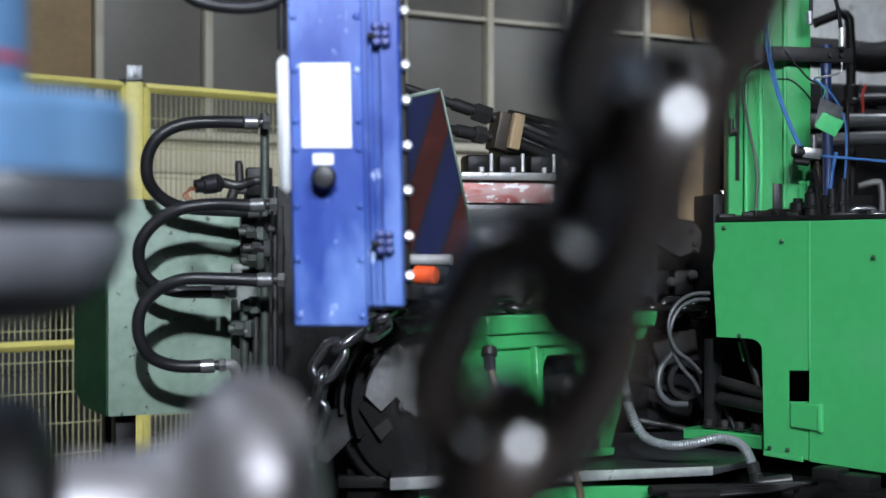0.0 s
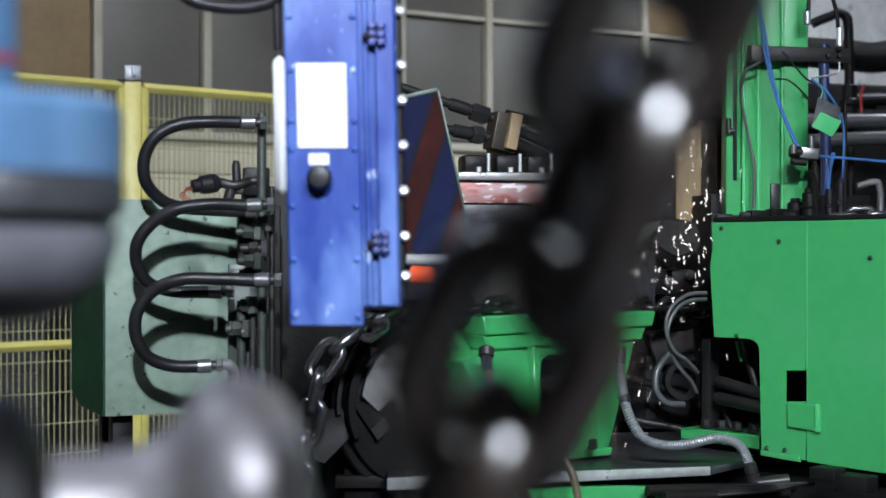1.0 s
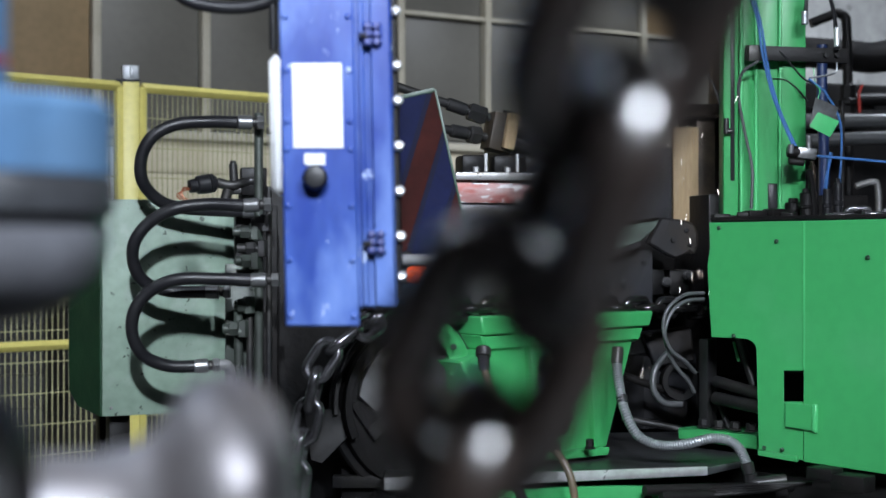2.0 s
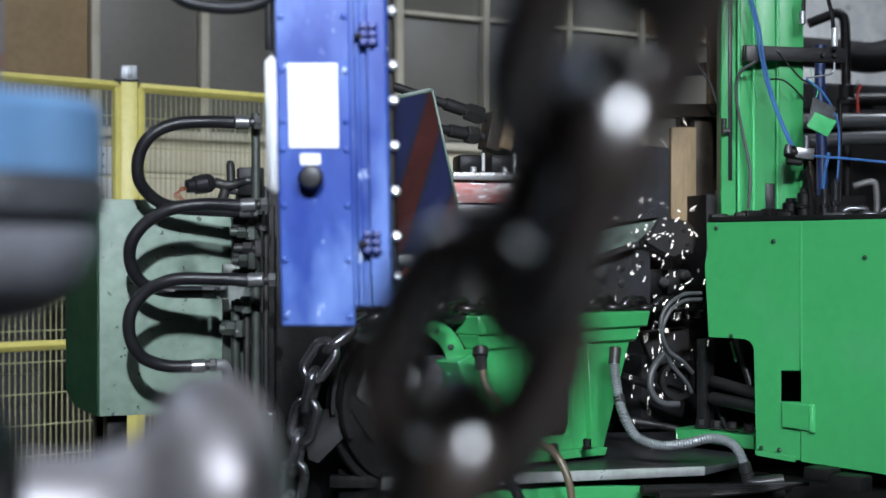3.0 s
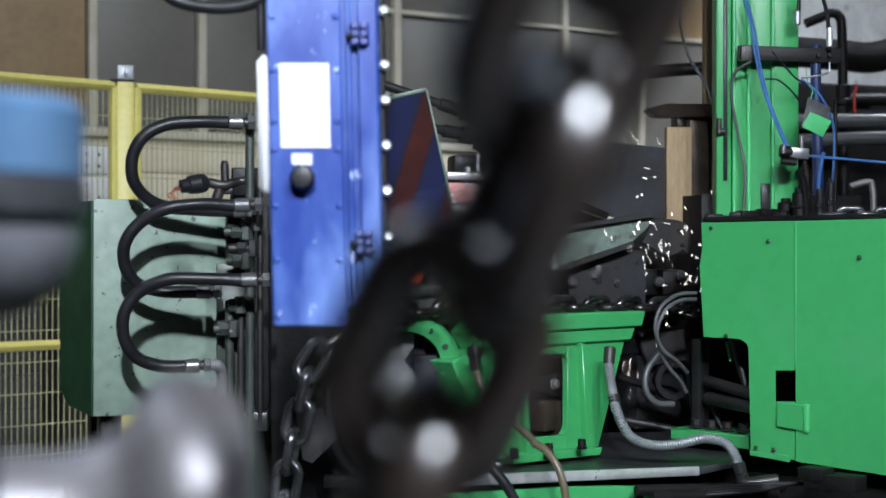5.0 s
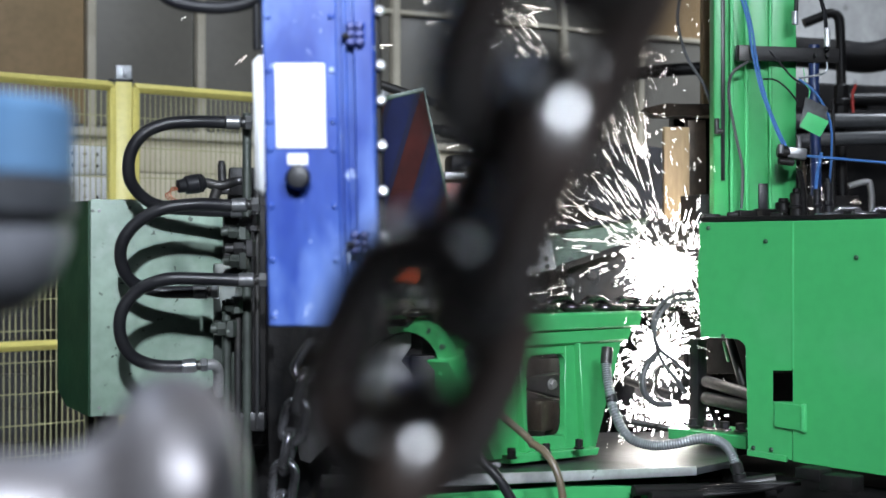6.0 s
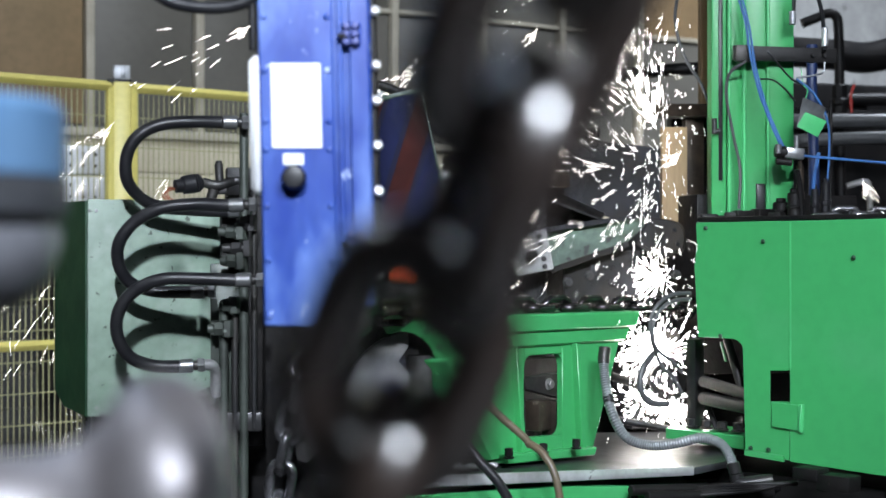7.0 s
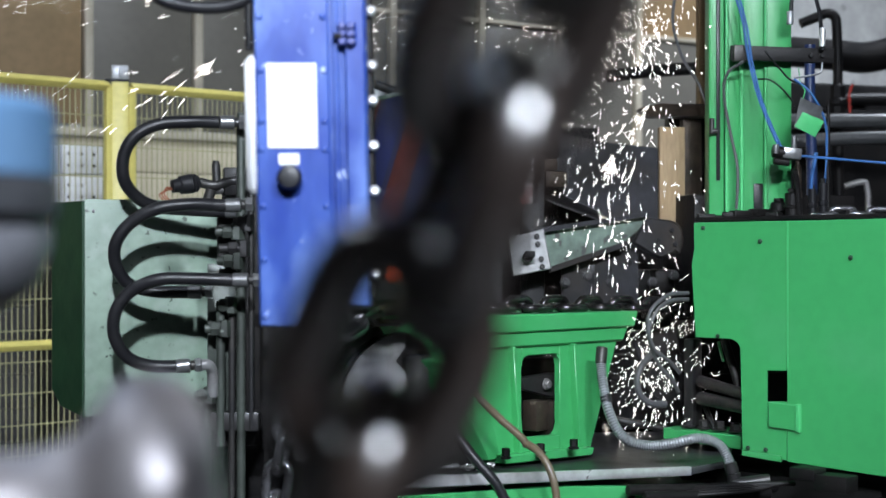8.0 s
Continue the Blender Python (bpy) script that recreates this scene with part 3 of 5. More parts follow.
part("stay", beam((-0.062, 3.780, 1.159), (-0.062, 3.78, 0.4), 0.05, 0.05), GREASE, guard)

# ---- hydraulic lines over the welding head ----
lines = thing("hydraulic_lines", (0.122, 4.200, 1.514), "pair of dark hydraulic lines with hexagon unions and block", "pipe")
for k, (a, b) in enumerate((((-0.156, 4.100, 1.644), (0.138, 4.200, 1.554)), ((-0.065, 4.100, 1.534), (0.130, 4.200, 1.504)))):
    a, b = Vector(a), Vector(b)
    part("line", cyl(a, b, 0.0125, seg=14), DARK, lines)
    part("union", cyl(a.lerp(b, 0.72 - 0.1 * k), a.lerp(b, 0.88 - 0.1 * k), 0.026, seg=6, chamfer=0.004), DARK, lines)
    part("sleeve", cyl(a.lerp(b, 0.52 - 0.15 * k), a.lerp(b, 0.70 - 0.1 * k), 0.018, seg=14), DARK, lines)
part("block", box((0.142, 4.200, 1.520), (0.075, 0.06, 0.105), 25, 0, 12), BROWN_STEEL, lines, "browned steel valve block")
part("block_face", box((0.172, 4.170, 1.522), (0.034, 0.02, 0.1), 25, 0, 12), BROWN, lines, "tan end plate")
for a, b, r in (((0.161, 4.200, 1.537), (0.329, 4.250, 1.470), 0.014), ((0.154, 4.220, 1.578), (0.333, 4.300, 1.545), 0.01), ((0.161, 4.200, 1.498), (0.297, 4.250, 1.446), 0.018), ((0.186, 4.240, 1.564), (0.293, 4.300, 1.528), 0.008)):
    part("line", cyl(a, b, r, seg=12), GREASE, lines)
part("bracket", box((0.256, 4.340, 1.489), (0.2, 0.05, 0.06), 10), GREASE, lines)
part("post", beam((0.282, 4.360, 1.490), (0.296, 4.560, 1.503), 0.05, 0.05), GREASE, lines)
part("post", beam((0.294, 4.540, 1.522), (0.294, 4.54, 0.3), 0.07, 0.06), GREASE, lines)

# ---- red-worn clamping beam ----
clamp = thing("clamping_beam", (0.130, 4.000, 1.358), "worn red and white steel beam under black clamps", "beam")
part("beam", box((0.130, 4.020, 1.351), (0.2528, 0.1, 0.0625), 14, bevel=0.003), RED_WORN, clamp)
part("top_flange", box((0.130, 4.010, 1.389), (0.2588, 0.12, 0.0208), 14), STEEL, clamp)
part("lower_beam", box((0.116, 4.040, 1.298), (0.2231, 0.12, 0.0416), 14), DARK, clamp)
part("web", box((0.091, 4.120, 1.217), (0.1636, 0.06, 0.2231), 14), GREASE, clamp)
for k in range(3):
    c = Vector((0.060, 4.000, 1.422)) + Vector((0.083 * k, 0.02 * k, 0))
    part("clamp_block", box(c, (0.07, 0.08, 0.048), 14, bevel=0.01), GREASE, clamp)
    part("stud", cyl(c + Vector((0.038, -0.03, -0.02)), c + Vector((0.038, -0.03, 0.028)), 0.005, seg=10), BRIGHT, clamp)
    part("nut", cyl(c + Vector((0.012, -0.045, -0.024)), c + Vector((0.012, -0.045, -0.008)), 0.008, seg=6), STEEL, clamp)
part("pivot_plate", prism([(0.051, 3.950, 1.254), (0.098, 3.950, 1.257), (0.165, 3.970, 1.219), (0.151, 3.970, 1.199), (0.069, 3.950, 1.193)], (0, 0.02, 0)), DARK, clamp)
part("pivot_boss", merge(cyl((0.086, 3.940, 1.225), (0.085, 3.900, 1.225), 0.028, seg=22), cyl((0.085, 3.900, 1.225), (0.085, 3.885, 1.225), 0.015, seg=6), cyl((0.100, 3.900, 1.225), (0.102, 3.875, 1.224), 0.007)), STEEL, clamp)
part("column", beam((0.088, 4.120, 1.263), (0.088, 4.12, 0.3), 0.2, 0.1), GREASE, clamp)

# ---- orange handled pin ----
pin = thing("locking_pin", (-0.057, 3.300, 1.144), "orange knob and bright steel pin on the clamp", "pin")
part("knob", cyl((-0.089, 3.300, 1.144), (-0.043, 3.280, 1.143), 0.0202, seg=20, chamfer=0.003), ORANGE, pin, "orange plastic knob")
part("rod", cyl((-0.045, 3.300, 1.144), (0.039, 3.340, 1.143), 0.004, seg=10), DARK, pin)
part("bar", cyl((-0.148, 3.420, 1.176), (-0.008, 3.380, 1.176), 0.0126, seg=16), BRIGHT, pin)
part("collar", cyl((-0.104, 3.420, 1.177), (-0.086, 3.415, 1.177), 0.0177, seg=16), DARK, pin)
part("bracket", box((-0.111, 3.500, 1.123), (0.1692, 0.06, 0.0781)), GREASE, pin)
part("stem", beam((-0.085, 3.500, 1.117), (-0.062, 3.800, 1.131), 0.05, 0.04), GREASE, pin)
part("small_plate", box((-0.036, 3.450, 1.103), (0.0770, 0.03, 0.0282)), GREASE, pin)
for k in range(3):
    part("screw", cyl(Vector((-0.056, 3.430, 1.102)) + Vector((0.018 * k, 0, 0)), Vector((-0.056, 3.420, 1.102)) + Vector((0.018 * k, 0, 0)), 0.006, seg=10), DARK, pin)

# ---- pocket wheel that carries the chain ----
wheel = thing("pocket_wheel", (-0.123, 3.720, 0.856), "big dark steel pocket wheel with a worn cheek", "wheel")
WC = Vector((-0.045, 3.720, 0.820))
WA = Vector((0.3, -0.95, 0.06)).normalized()
K = 0.0014
part("rim", lathe([(80 * K, -0.03), (170 * K, -0.03), (172 * K, -0.02), (160 * K, 0.01), (160 * K, 0.03), (172 * K, 0.05), (168 * K, 0.055), (80 * K, 0.055)], WC - WA * 0.11, WA, 48), GREASE, wheel)
part("flange", lathe([(0, 0), (152 * K, 0), (156 * K, 0.006), (152 * K, 0.018), (138 * K, 0.02), (0, 0.02)], WC - WA * 0.055, WA, 48), GREASE, wheel)
side_u = WA.cross(Vector((0, 0, 1))).normalized()
side_v = side_u.cross(WA).normalized()
if side_v.z < 0:
    side_v = -side_v


def wheel_point(r, deg, h):
    a = radians(deg)
    return WC + WA * h + side_u * (r * math.cos(a)) + side_v * (r * math.sin(a))


def sector(r0, r1, a0, a1, h, thick, n=16):
    pts = [wheel_point(r1, a0 + (a1 - a0) * i / n, h) for i in range(n + 1)] + [wheel_point(r0, a1 + (a0 - a1) * i / n, h) for i in range(n + 1)]
    return prism(pts, WA * thick, 0.0015)


# angles: 0 degrees towards the hanging chain, 90 straight up


def wheel_plate(pairs, h, thick):
    """A plate on the wheel's face, from (sideways, upwards) pairs about the axle."""
    return prism([WC + WA * h + side_u * (u * K) + side_v * (v * K) for u, v in pairs], WA * thick, 0.0015)


cheek_arc = [(127 * math.cos(radians(a)), 127 * math.sin(radians(a))) for a in range(8, 87, 6)]
part("cheek", wheel_plate(cheek_arc + [(10, 100), (28, 76), (-3, 40), (-8, 4), (16, 0), (34, -24), (70, 14), (97, -11)], -0.035, 0.024), STEEL, wheel, "worn bare steel cheek plate with toothed edge")
part("cheek_tab", wheel_plate([(142, 6), (97, -64), (76, -42), (90, -16), (122, 8)], -0.04, 0.02), GREASE, wheel)
part("cheek_tab", wheel_plate([(112, -40), (97, -62), (74, -38), (86, -20)], -0.036, 0.02), DARK, wheel)
part("shoe", sector(138 * K, 152 * K, -22, 110, -0.036, 0.03), GREASE, wheel)
part("shoe", sector(160 * K, 168 * K, -5, 70, -0.05, 0.02), DARK, wheel)
part("hub", cyl(WC - WA * 0.1, WC - WA * 0.01, 38 * K, seg=26), GREASE, wheel)
part("hub_bolt", bolt(wheel_point(54 * K, -2, -0.015), WA, 0.012), STEEL, wheel)
part("axle_stand", box(WC + Vector((0, 0.16, -0.42)), (0.34, 0.14, 1.1)), GREASE, wheel)
part("apron", box(WC + Vector((-0.02, 0.08, -0.34)), (0.4, 0.12, 0.36)), GREASE, wheel)
part("apron_bar", box(WC + Vector((-0.06, 0.01, -0.19)), (0.36, 0.03, 0.03)), DARK, wheel)
part("skirt", prism([(-0.353, 3.700, 0.802), (-0.254, 3.700, 0.816), (-0.240, 3.700, 0.747), (-0.306, 3.660, 0.682), (-0.333, 3.660, 0.691)], (0, 0.02, 0)), GREASE, wheel)

arc = thing("green_ring_segment", (-0.026, 3.750, 0.923), "bright green bolted ring segment on the wheel", "ring")
RC = Vector((-0.086, 3.660, 0.909))
rr0, rr1 = 0.0908, 0.1321
ring_pts = [RC + Vector((r * math.cos(radians(a)) * 0.98, 0.06 * math.cos(radians(a)), r * math.sin(radians(a)))) for r, seq in ((rr1, range(112, -13, -8)), (rr0, range(-12, 113, 8))) for a in seq]
segment = part("segment", prism(ring_pts, (0.01, 0.022, 0), 0.002), GREEN, arc)
for a in (84, 56, 28, 4):
    c = RC + Vector((81 / 2690 * 3.7 * math.cos(radians(a)), 0.06 * math.cos(radians(a)) - 0.001, 81 / 2690 * 3.7 * math.sin(radians(a))))
    part("socket_screw", merge(cyl(c, c + Vector((0, -0.003, 0)), 0.008, seg=14), cyl(c, c + Vector((0, -0.004, 0)), 0.0045, seg=6)), DARK_GREEN, segment)
part("stand", box(RC + Vector((0.05, 0.12, -0.42)), (0.06, 0.1, 0.9)), GREASE, arc)


# ---- chains ----
def chain(points, label, pitch, width, r, lead=0.0, mat=None):
    """Links one after the other along a smooth path, each turned a quarter against the last."""
    path = smooth_path(points, 24)
    ob = thing("chain", points[0], label, "chain")
    k = 0
    travelled, want = 0.0, lead
    for p, q in zip(path, path[1:]):
        step = (q - p).length
        while travelled + step >= want:
            c = p.lerp(q, (want - travelled) / step)
            d = (q - p).normalized()
            across = Vector((0, 1, 0)).cross(d) if k % 2 else Vector((0.18, 1, 0)).cross(d).cross(d)
            across = across + Vector((0.0, 0.2 if k % 2 else 0.0, 0.0))
            part("link", link_mesh(c, d, across, pitch + 4 * r, width, r), mat or CHAIN, ob)
            k += 1
            want += pitch
        travelled += step
    return ob


chain([(-0.154, 3.600, 1.041), (-0.189, 3.520, 1.023), (-0.242, 3.480, 0.989), (-0.290, 3.460, 0.944), (-0.309, 3.460, 0.873), (-0.325, 3.460, 0.803), (-0.339, 3.460, 0.737), (-0.349, 3.460, 0.671), (-0.366, 3.460, 0.507), (-0.372, 3.460, 0.352)],
      "raw steel chain hanging from the pocket wheel", 0.0715, 0.074, 0.0118, 0.017)
chain([(-0.163, 3.620, 1.045), (-0.020, 3.701, 1.047), (0.079, 3.800, 1.052), (0.231, 3.951, 1.047), (0.429, 4.149, 1.041), (0.766, 4.487, 1.025)],
      "raw steel chain running along the green bed to the welding head", 0.072, 0.070, 0.0112, 0.0, OILY_CHAIN)

# ---- green machine bed ----
BU, BV = axes(45)
bed = thing("machine_bed", (0.293, 4.05, 0), "green cast machine bed with ribs and window openings", "machine bed")


part("top_slab", prism([(0.080, 3.723, 1.035), (0.570, 4.213, 1.028), (0.559, 4.202, 0.986), (0.086, 3.729, 0.988)], BV * 0.3, 0.004), GREEN, bed)
part("slab_lip", prism([(0.080, 3.738, 0.990), (0.544, 4.201, 0.988), (0.526, 4.183, 0.947), (0.095, 3.752, 0.948)], BV * 0.26, 0.006), GREEN, bed)
# front web in pieces round its window
part("web_panel", prism([(0.095, 3.767, 0.952), (0.230, 3.902, 0.950), (0.230, 3.902, 0.662), (0.144, 3.816, 0.669), (0.107, 3.779, 0.752)], BV * 0.02), GREEN, bed)
part("web_panel", prism([(0.336, 4.008, 0.948), (0.506, 4.178, 0.947), (0.423, 4.095, 0.653), (0.336, 4.008, 0.658)], BV * 0.02), GREEN, bed)
part("web_sill", prism([(0.230, 3.902, 0.715), (0.336, 4.008, 0.710), (0.336, 4.008, 0.656), (0.230, 3.902, 0.662)], BV * 0.02), GREEN, bed)
part("web_head", prism([(0.230, 3.902, 0.952), (0.336, 4.008, 0.950), (0.336, 4.008, 0.924), (0.230, 3.902, 0.926)], BV * 0.02), GREEN, bed)
for corner, du, dz in (((0.230, 3.902, 0.715), 1, 1), ((0.336, 4.008, 0.710), -1, 1), ((0.230, 3.902, 0.926), 1, -1), ((0.336, 4.008, 0.924), -1, -1)):
    c, r = Vector(corner), 0.026
    centre = c + BU * (du * r) + Vector((0, 0, dz * r))
    arc_pts = [centre - BU * (du * r * math.cos(radians(a))) - Vector((0, 0, dz * r * math.sin(radians(a)))) for a in range(0, 91, 15)]
    part("web_corner", prism([c] + arc_pts, BV * 0.02, 0.0), GREEN, bed)
for pts in ([(0.207, 3.850, 0.952), (0.216, 3.859, 0.952), (0.237, 3.880, 0.656), (0.225, 3.868, 0.658)],
            [(0.375, 4.018, 0.951), (0.385, 4.028, 0.950), (0.405, 4.048, 0.660), (0.392, 4.035, 0.658)]):
    part("rib", prism(pts, BV * 0.05, 0.002), GREEN, bed)
part("foot_flange", prism([(0.178, 3.802, 0.684), (0.434, 4.057, 0.671), (0.427, 4.050, 0.650), (0.186, 3.809, 0.660)], BV * 0.2, 0.003), GREEN, bed)
part("end_leg", prism([(0.029, 3.672, 0.928), (0.095, 3.762, 0.952), (0.181, 3.848, 0.669), (0.142, 3.785, 0.672)], BV * 0.12, 0.004), GREEN, bed)
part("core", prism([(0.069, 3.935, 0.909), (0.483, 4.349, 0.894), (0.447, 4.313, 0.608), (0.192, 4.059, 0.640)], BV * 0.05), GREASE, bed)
part("inner_block", merge(box((0.274, 4.043, 0.758), (0.05, 0.05, 0.08), 45), box((0.317, 4.066, 0.740), (0.04, 0.05, 0.11), 45)), BROWN_STEEL, bed)
part("inner_arm", prism([(0.234, 4.003, 0.859), (0.332, 4.101, 0.866), (0.335, 4.104, 0.797), (0.242, 4.011, 0.829)], BV * 0.03), DARK, bed)
part("inner_bolt", bolt((0.304, 4.064, 0.839), -BV, 0.012), STEEL, bed)
for px in (0, 1, 2):
    q = Vector((0.184, 3.768, 0.680)) + BU * (0.13 * px)
    part("anchor_bolt", bolt(q, (0, 0, 1), 0.0105, 0.022), GREASE, bed)

# ---- steel table and lower bed ----
table = thing("bed_plate", (0.277, 3.8, 0), "thick grey steel bed plate over a green frame", "table")
TU = axes(24)[0]
part("plate", prism([(-0.152, 3.535, 0.664), (0.666, 3.902, 0.637), (0.780, 3.980, 0.648), (0.906, 4.600, 0.651), (-0.169, 4.500, 0.646)], (0, 0, -0.018), 0.002), PLATE, table)
part("front_lip", prism([(-0.151, 3.531, 0.639), (0.665, 3.898, 0.619), (0.665, 3.898, 0.642), (-0.151, 3.531, 0.668)], (0, 0.01, 0)), BRIGHT, table, "bare grey steel edge")
part("frame", prism([(-0.087, 3.594, 0.613), (0.332, 3.782, 0.614), (0.732, 3.962, 0.574), (0.732, 3.962, 0.362), (-0.087, 3.594, 0.400)], (0, 0.5, 0), 0.004), GREEN, table, "green painted frame")
# added box under the plate, sized to hide the spent spark clusters
part("plinth", box((0.301, 4.25, 0.29), (1.0, 0.62, 0.58), 24), GREASE, table)
for a, b in (((0.490, 3.803, 0.596), (0.917, 3.996, 0.575)), ((0.530, 3.792, 0.581), (0.876, 3.947, 0.565))):
    part("shaft", cyl(a, b, 0.014), GREASE, table)
part("clip", box((0.502, 3.829, 0.575), (0.02, 0.02, 0.03)), GREASE, table)

swarf_rng = random.Random(3)
bits = []
for k in range(30):
    c = Vector((swarf_rng.uniform(0.02, 0.16), swarf_rng.uniform(3.70, 3.78), 0.668))
    bits.append(box(c, (swarf_rng.uniform(0.006, 0.022), swarf_rng.uniform(0.003, 0.008), 0.003), swarf_rng.uniform(0, 180), swarf_rng.uniform(-35, 35), swarf_rng.uniform(-25, 25), 0))
single("swarf", merge(*bits), STEEL, "loose bright steel swarf lying on the bed plate", "swarf", kind="stuff")
stop = thing("stop_block", (0.02, 3.74, 0.66), "greasy dark stop block bolted to the bed plate", "block")
part("block", box((0.018, 3.76, 0.688), (0.075, 0.05, 0.05), 24, bevel=0.005), GREASE, stop)
part("stop_bolt", bolt((-0.002, 3.752, 0.713), (0, 0, 1), 0.011), DARK, stop)
part("stop_bolt", bolt((0.036, 3.769, 0.713), (0, 0, 1), 0.011), DARK, stop)

# ---- swivel conduit and loose hoses ----
conduit = thing("flexible_conduit", (0.448, 4.050, 0.930), "grey corrugated metal conduit from bed to cabinet", "conduit")
part("hose", tube([(0.443, 4.000, 0.904), (0.447, 3.980, 0.846), (0.460, 3.950, 0.776), (0.492, 3.930, 0.716), (0.549, 3.920, 0.694), (0.611, 3.900, 0.700), (0.680, 3.880, 0.717), (0.732, 3.870, 0.701), (0.758, 3.860, 0.653), (0.767, 3.860, 0.616)], 0.0120, 14, 20, ribs=0.0016), ZINC, conduit)
part("upper_fitting", cyl((0.448, 4.010, 0.941), (0.443, 4.000, 0.897), 0.0155, seg=14), DARK, conduit)
part("clamp_ring", cyl((0.452, 3.970, 0.818), (0.455, 3.960, 0.797), 0.0152, seg=14), DARK, conduit)
part("lower_fitting", merge(cyl((0.756, 3.860, 0.659), (0.764, 3.860, 0.630), 0.0165, seg=14), tube([(0.766, 3.860, 0.630), (0.770, 3.860, 0.610), (0.785, 3.850, 0.606), (0.854, 3.850, 0.615)], 0.017, 12)), DARK, conduit)
for pts, r, mat, lab in (
        ([(0.690, 4.100, 1.081), (0.636, 4.080, 1.077), (0.589, 4.060, 1.043), (0.573, 4.050, 0.991), (0.592, 4.050, 0.933), (0.633, 4.060, 0.900), (0.664, 4.080, 0.868)], 0.0052, HOSE_GREY, "thin grey hose looping out of the welding head"),
        ([(0.693, 4.120, 1.064), (0.646, 4.100, 1.061), (0.603, 4.080, 1.035), (0.580, 4.070, 0.972), (0.601, 4.070, 0.899), (0.645, 4.080, 0.845), (0.662, 4.090, 0.814)], 0.0052, HOSE_GREY, "second thin grey hose beside the welding head"),
        ([(0.598, 4.150, 0.916), (0.562, 4.130, 0.871), (0.557, 4.120, 0.819), (0.586, 4.120, 0.783), (0.635, 4.130, 0.778)], 0.009, HOSE_GREY, "grey hose curled under the welding head"),
        ([(0.221, 3.600, 0.742), (0.253, 3.580, 0.722), (0.280, 3.560, 0.679), (0.294, 3.550, 0.614), (0.297, 3.550, 0.515)], 0.0095, HOSE_BROWN, "oily brown hose hanging before the bed"),
        ([(0.085, 3.620, 0.919), (0.100, 3.600, 0.867), (0.154, 3.600, 0.807), (0.214, 3.600, 0.753), (0.228, 3.600, 0.733)], 0.0095, HOSE_BROWN, "oily brown hose across the bed leg"),
        ([(0.059, 3.550, 0.766), (0.105, 3.530, 0.709), (0.150, 3.520, 0.658), (0.189, 3.520, 0.586)], 0.012, BLACK, "black hose hanging before the bed plate")):
    single("hose", tube(pts, r, 10), mat, lab, "hose")
single("hose_fitting", merge(cyl((0.082, 3.620, 0.948), (0.085, 3.620, 0.912), 0.014, seg=8), cyl((0.083, 3.630, 0.965), (0.082, 3.620, 0.943), 0.019, seg=12)), DARK, "dark hose fitting on the green bed", "pipe fitting")


# ---- green sheet cabinet ----
CU, CV = axes(-45)
cab = thing("machine_cabinet", (0.888, 4.0, 0), "bright green sheet steel machine cabinet with cut-out", "cabinet")
part("front_sheet", prism([(0.700, 4.079, 1.271), (0.904, 3.875, 1.272), (0.904, 3.875, 0.890), (0.863, 3.916, 0.887), (0.863, 3.916, 0.807), (0.904, 3.875, 0.811), (0.904, 3.875, 0.661), (0.810, 3.969, 0.670), *[(0.778 + 0.027 * math.cos(radians(a)), 4.7785 - 0.778 - 0.027 * math.cos(radians(a)), 0.937 + 0.027 * math.sin(radians(a))) for a in range(0, 91, 15)], (0.705, 4.074, 0.964), (0.696, 4.083, 1.156), (0.702, 4.076, 1.202)], CV * 0.004, 0.001), GREEN, cab)
part("door_sheet", prism([(0.904, 3.870, 1.272), (1.250, 3.523, 1.275), (1.250, 3.523, 0.641), (0.904, 3.870, 0.658)], CV * 0.006, 0.0015), GREEN, cab)
part("seam_strip", prism([(0.903, 3.869, 1.270), (0.906, 3.866, 1.270), (0.906, 3.866, 0.897), (0.903, 3.869, 0.897)], CV * 0.004, 0), GREEN_EDGE, cab)
part("latch_plate", prism([(0.863, 3.902, 0.807), (0.923, 3.841, 0.804), (0.923, 3.841, 0.739), (0.863, 3.902, 0.743)], CV * 0.008, 0.002), GREEN, cab)
part("latch_edge", prism([(0.918, 3.837, 0.808), (0.925, 3.830, 0.807), (0.925, 3.830, 0.737), (0.918, 3.837, 0.738)], CV * 0.012, 0.001), GREEN_EDGE, cab)
part("bottom_flap", prism([(0.806, 3.961, 0.677), (0.889, 3.878, 0.671), (0.889, 3.878, 0.656), (0.806, 3.961, 0.662)], CV * 0.008, 0.001), GREEN, cab)
for q in ((0.722, 4.053, 1.256), (0.848, 3.927, 1.220), (1.031, 3.738, 1.179), (0.820, 3.945, 0.684), (0.858, 3.907, 0.684), (0.755, 4.020, 0.970)):
    part("screw", lathe([(0.006, 0), (0.006, 0.003), (0.003, 0.006), (0, 0.006)], q, -CV, 12), DARK_GREEN, cab)
part("top_sheet", prism([(0.702, 4.076, 1.273), (1.252, 3.527, 1.276), Vector((1.252, 3.527, 1.276)) + CV * 0.5, Vector((0.702, 4.076, 1.273)) + CV * 0.34], (0, 0, 0.012), 0.002), GREASE, cab, "greasy dark top sheet")
part("side_sheet", prism([(0.706, 4.078, 1.271), (0.706, 4.078, 0.964), Vector((0.706, 4.078, 0.964)) + CV * 0.3, Vector((0.706, 4.078, 1.271)) + CV * 0.3], CU * 0.004, 0), GREEN, cab)
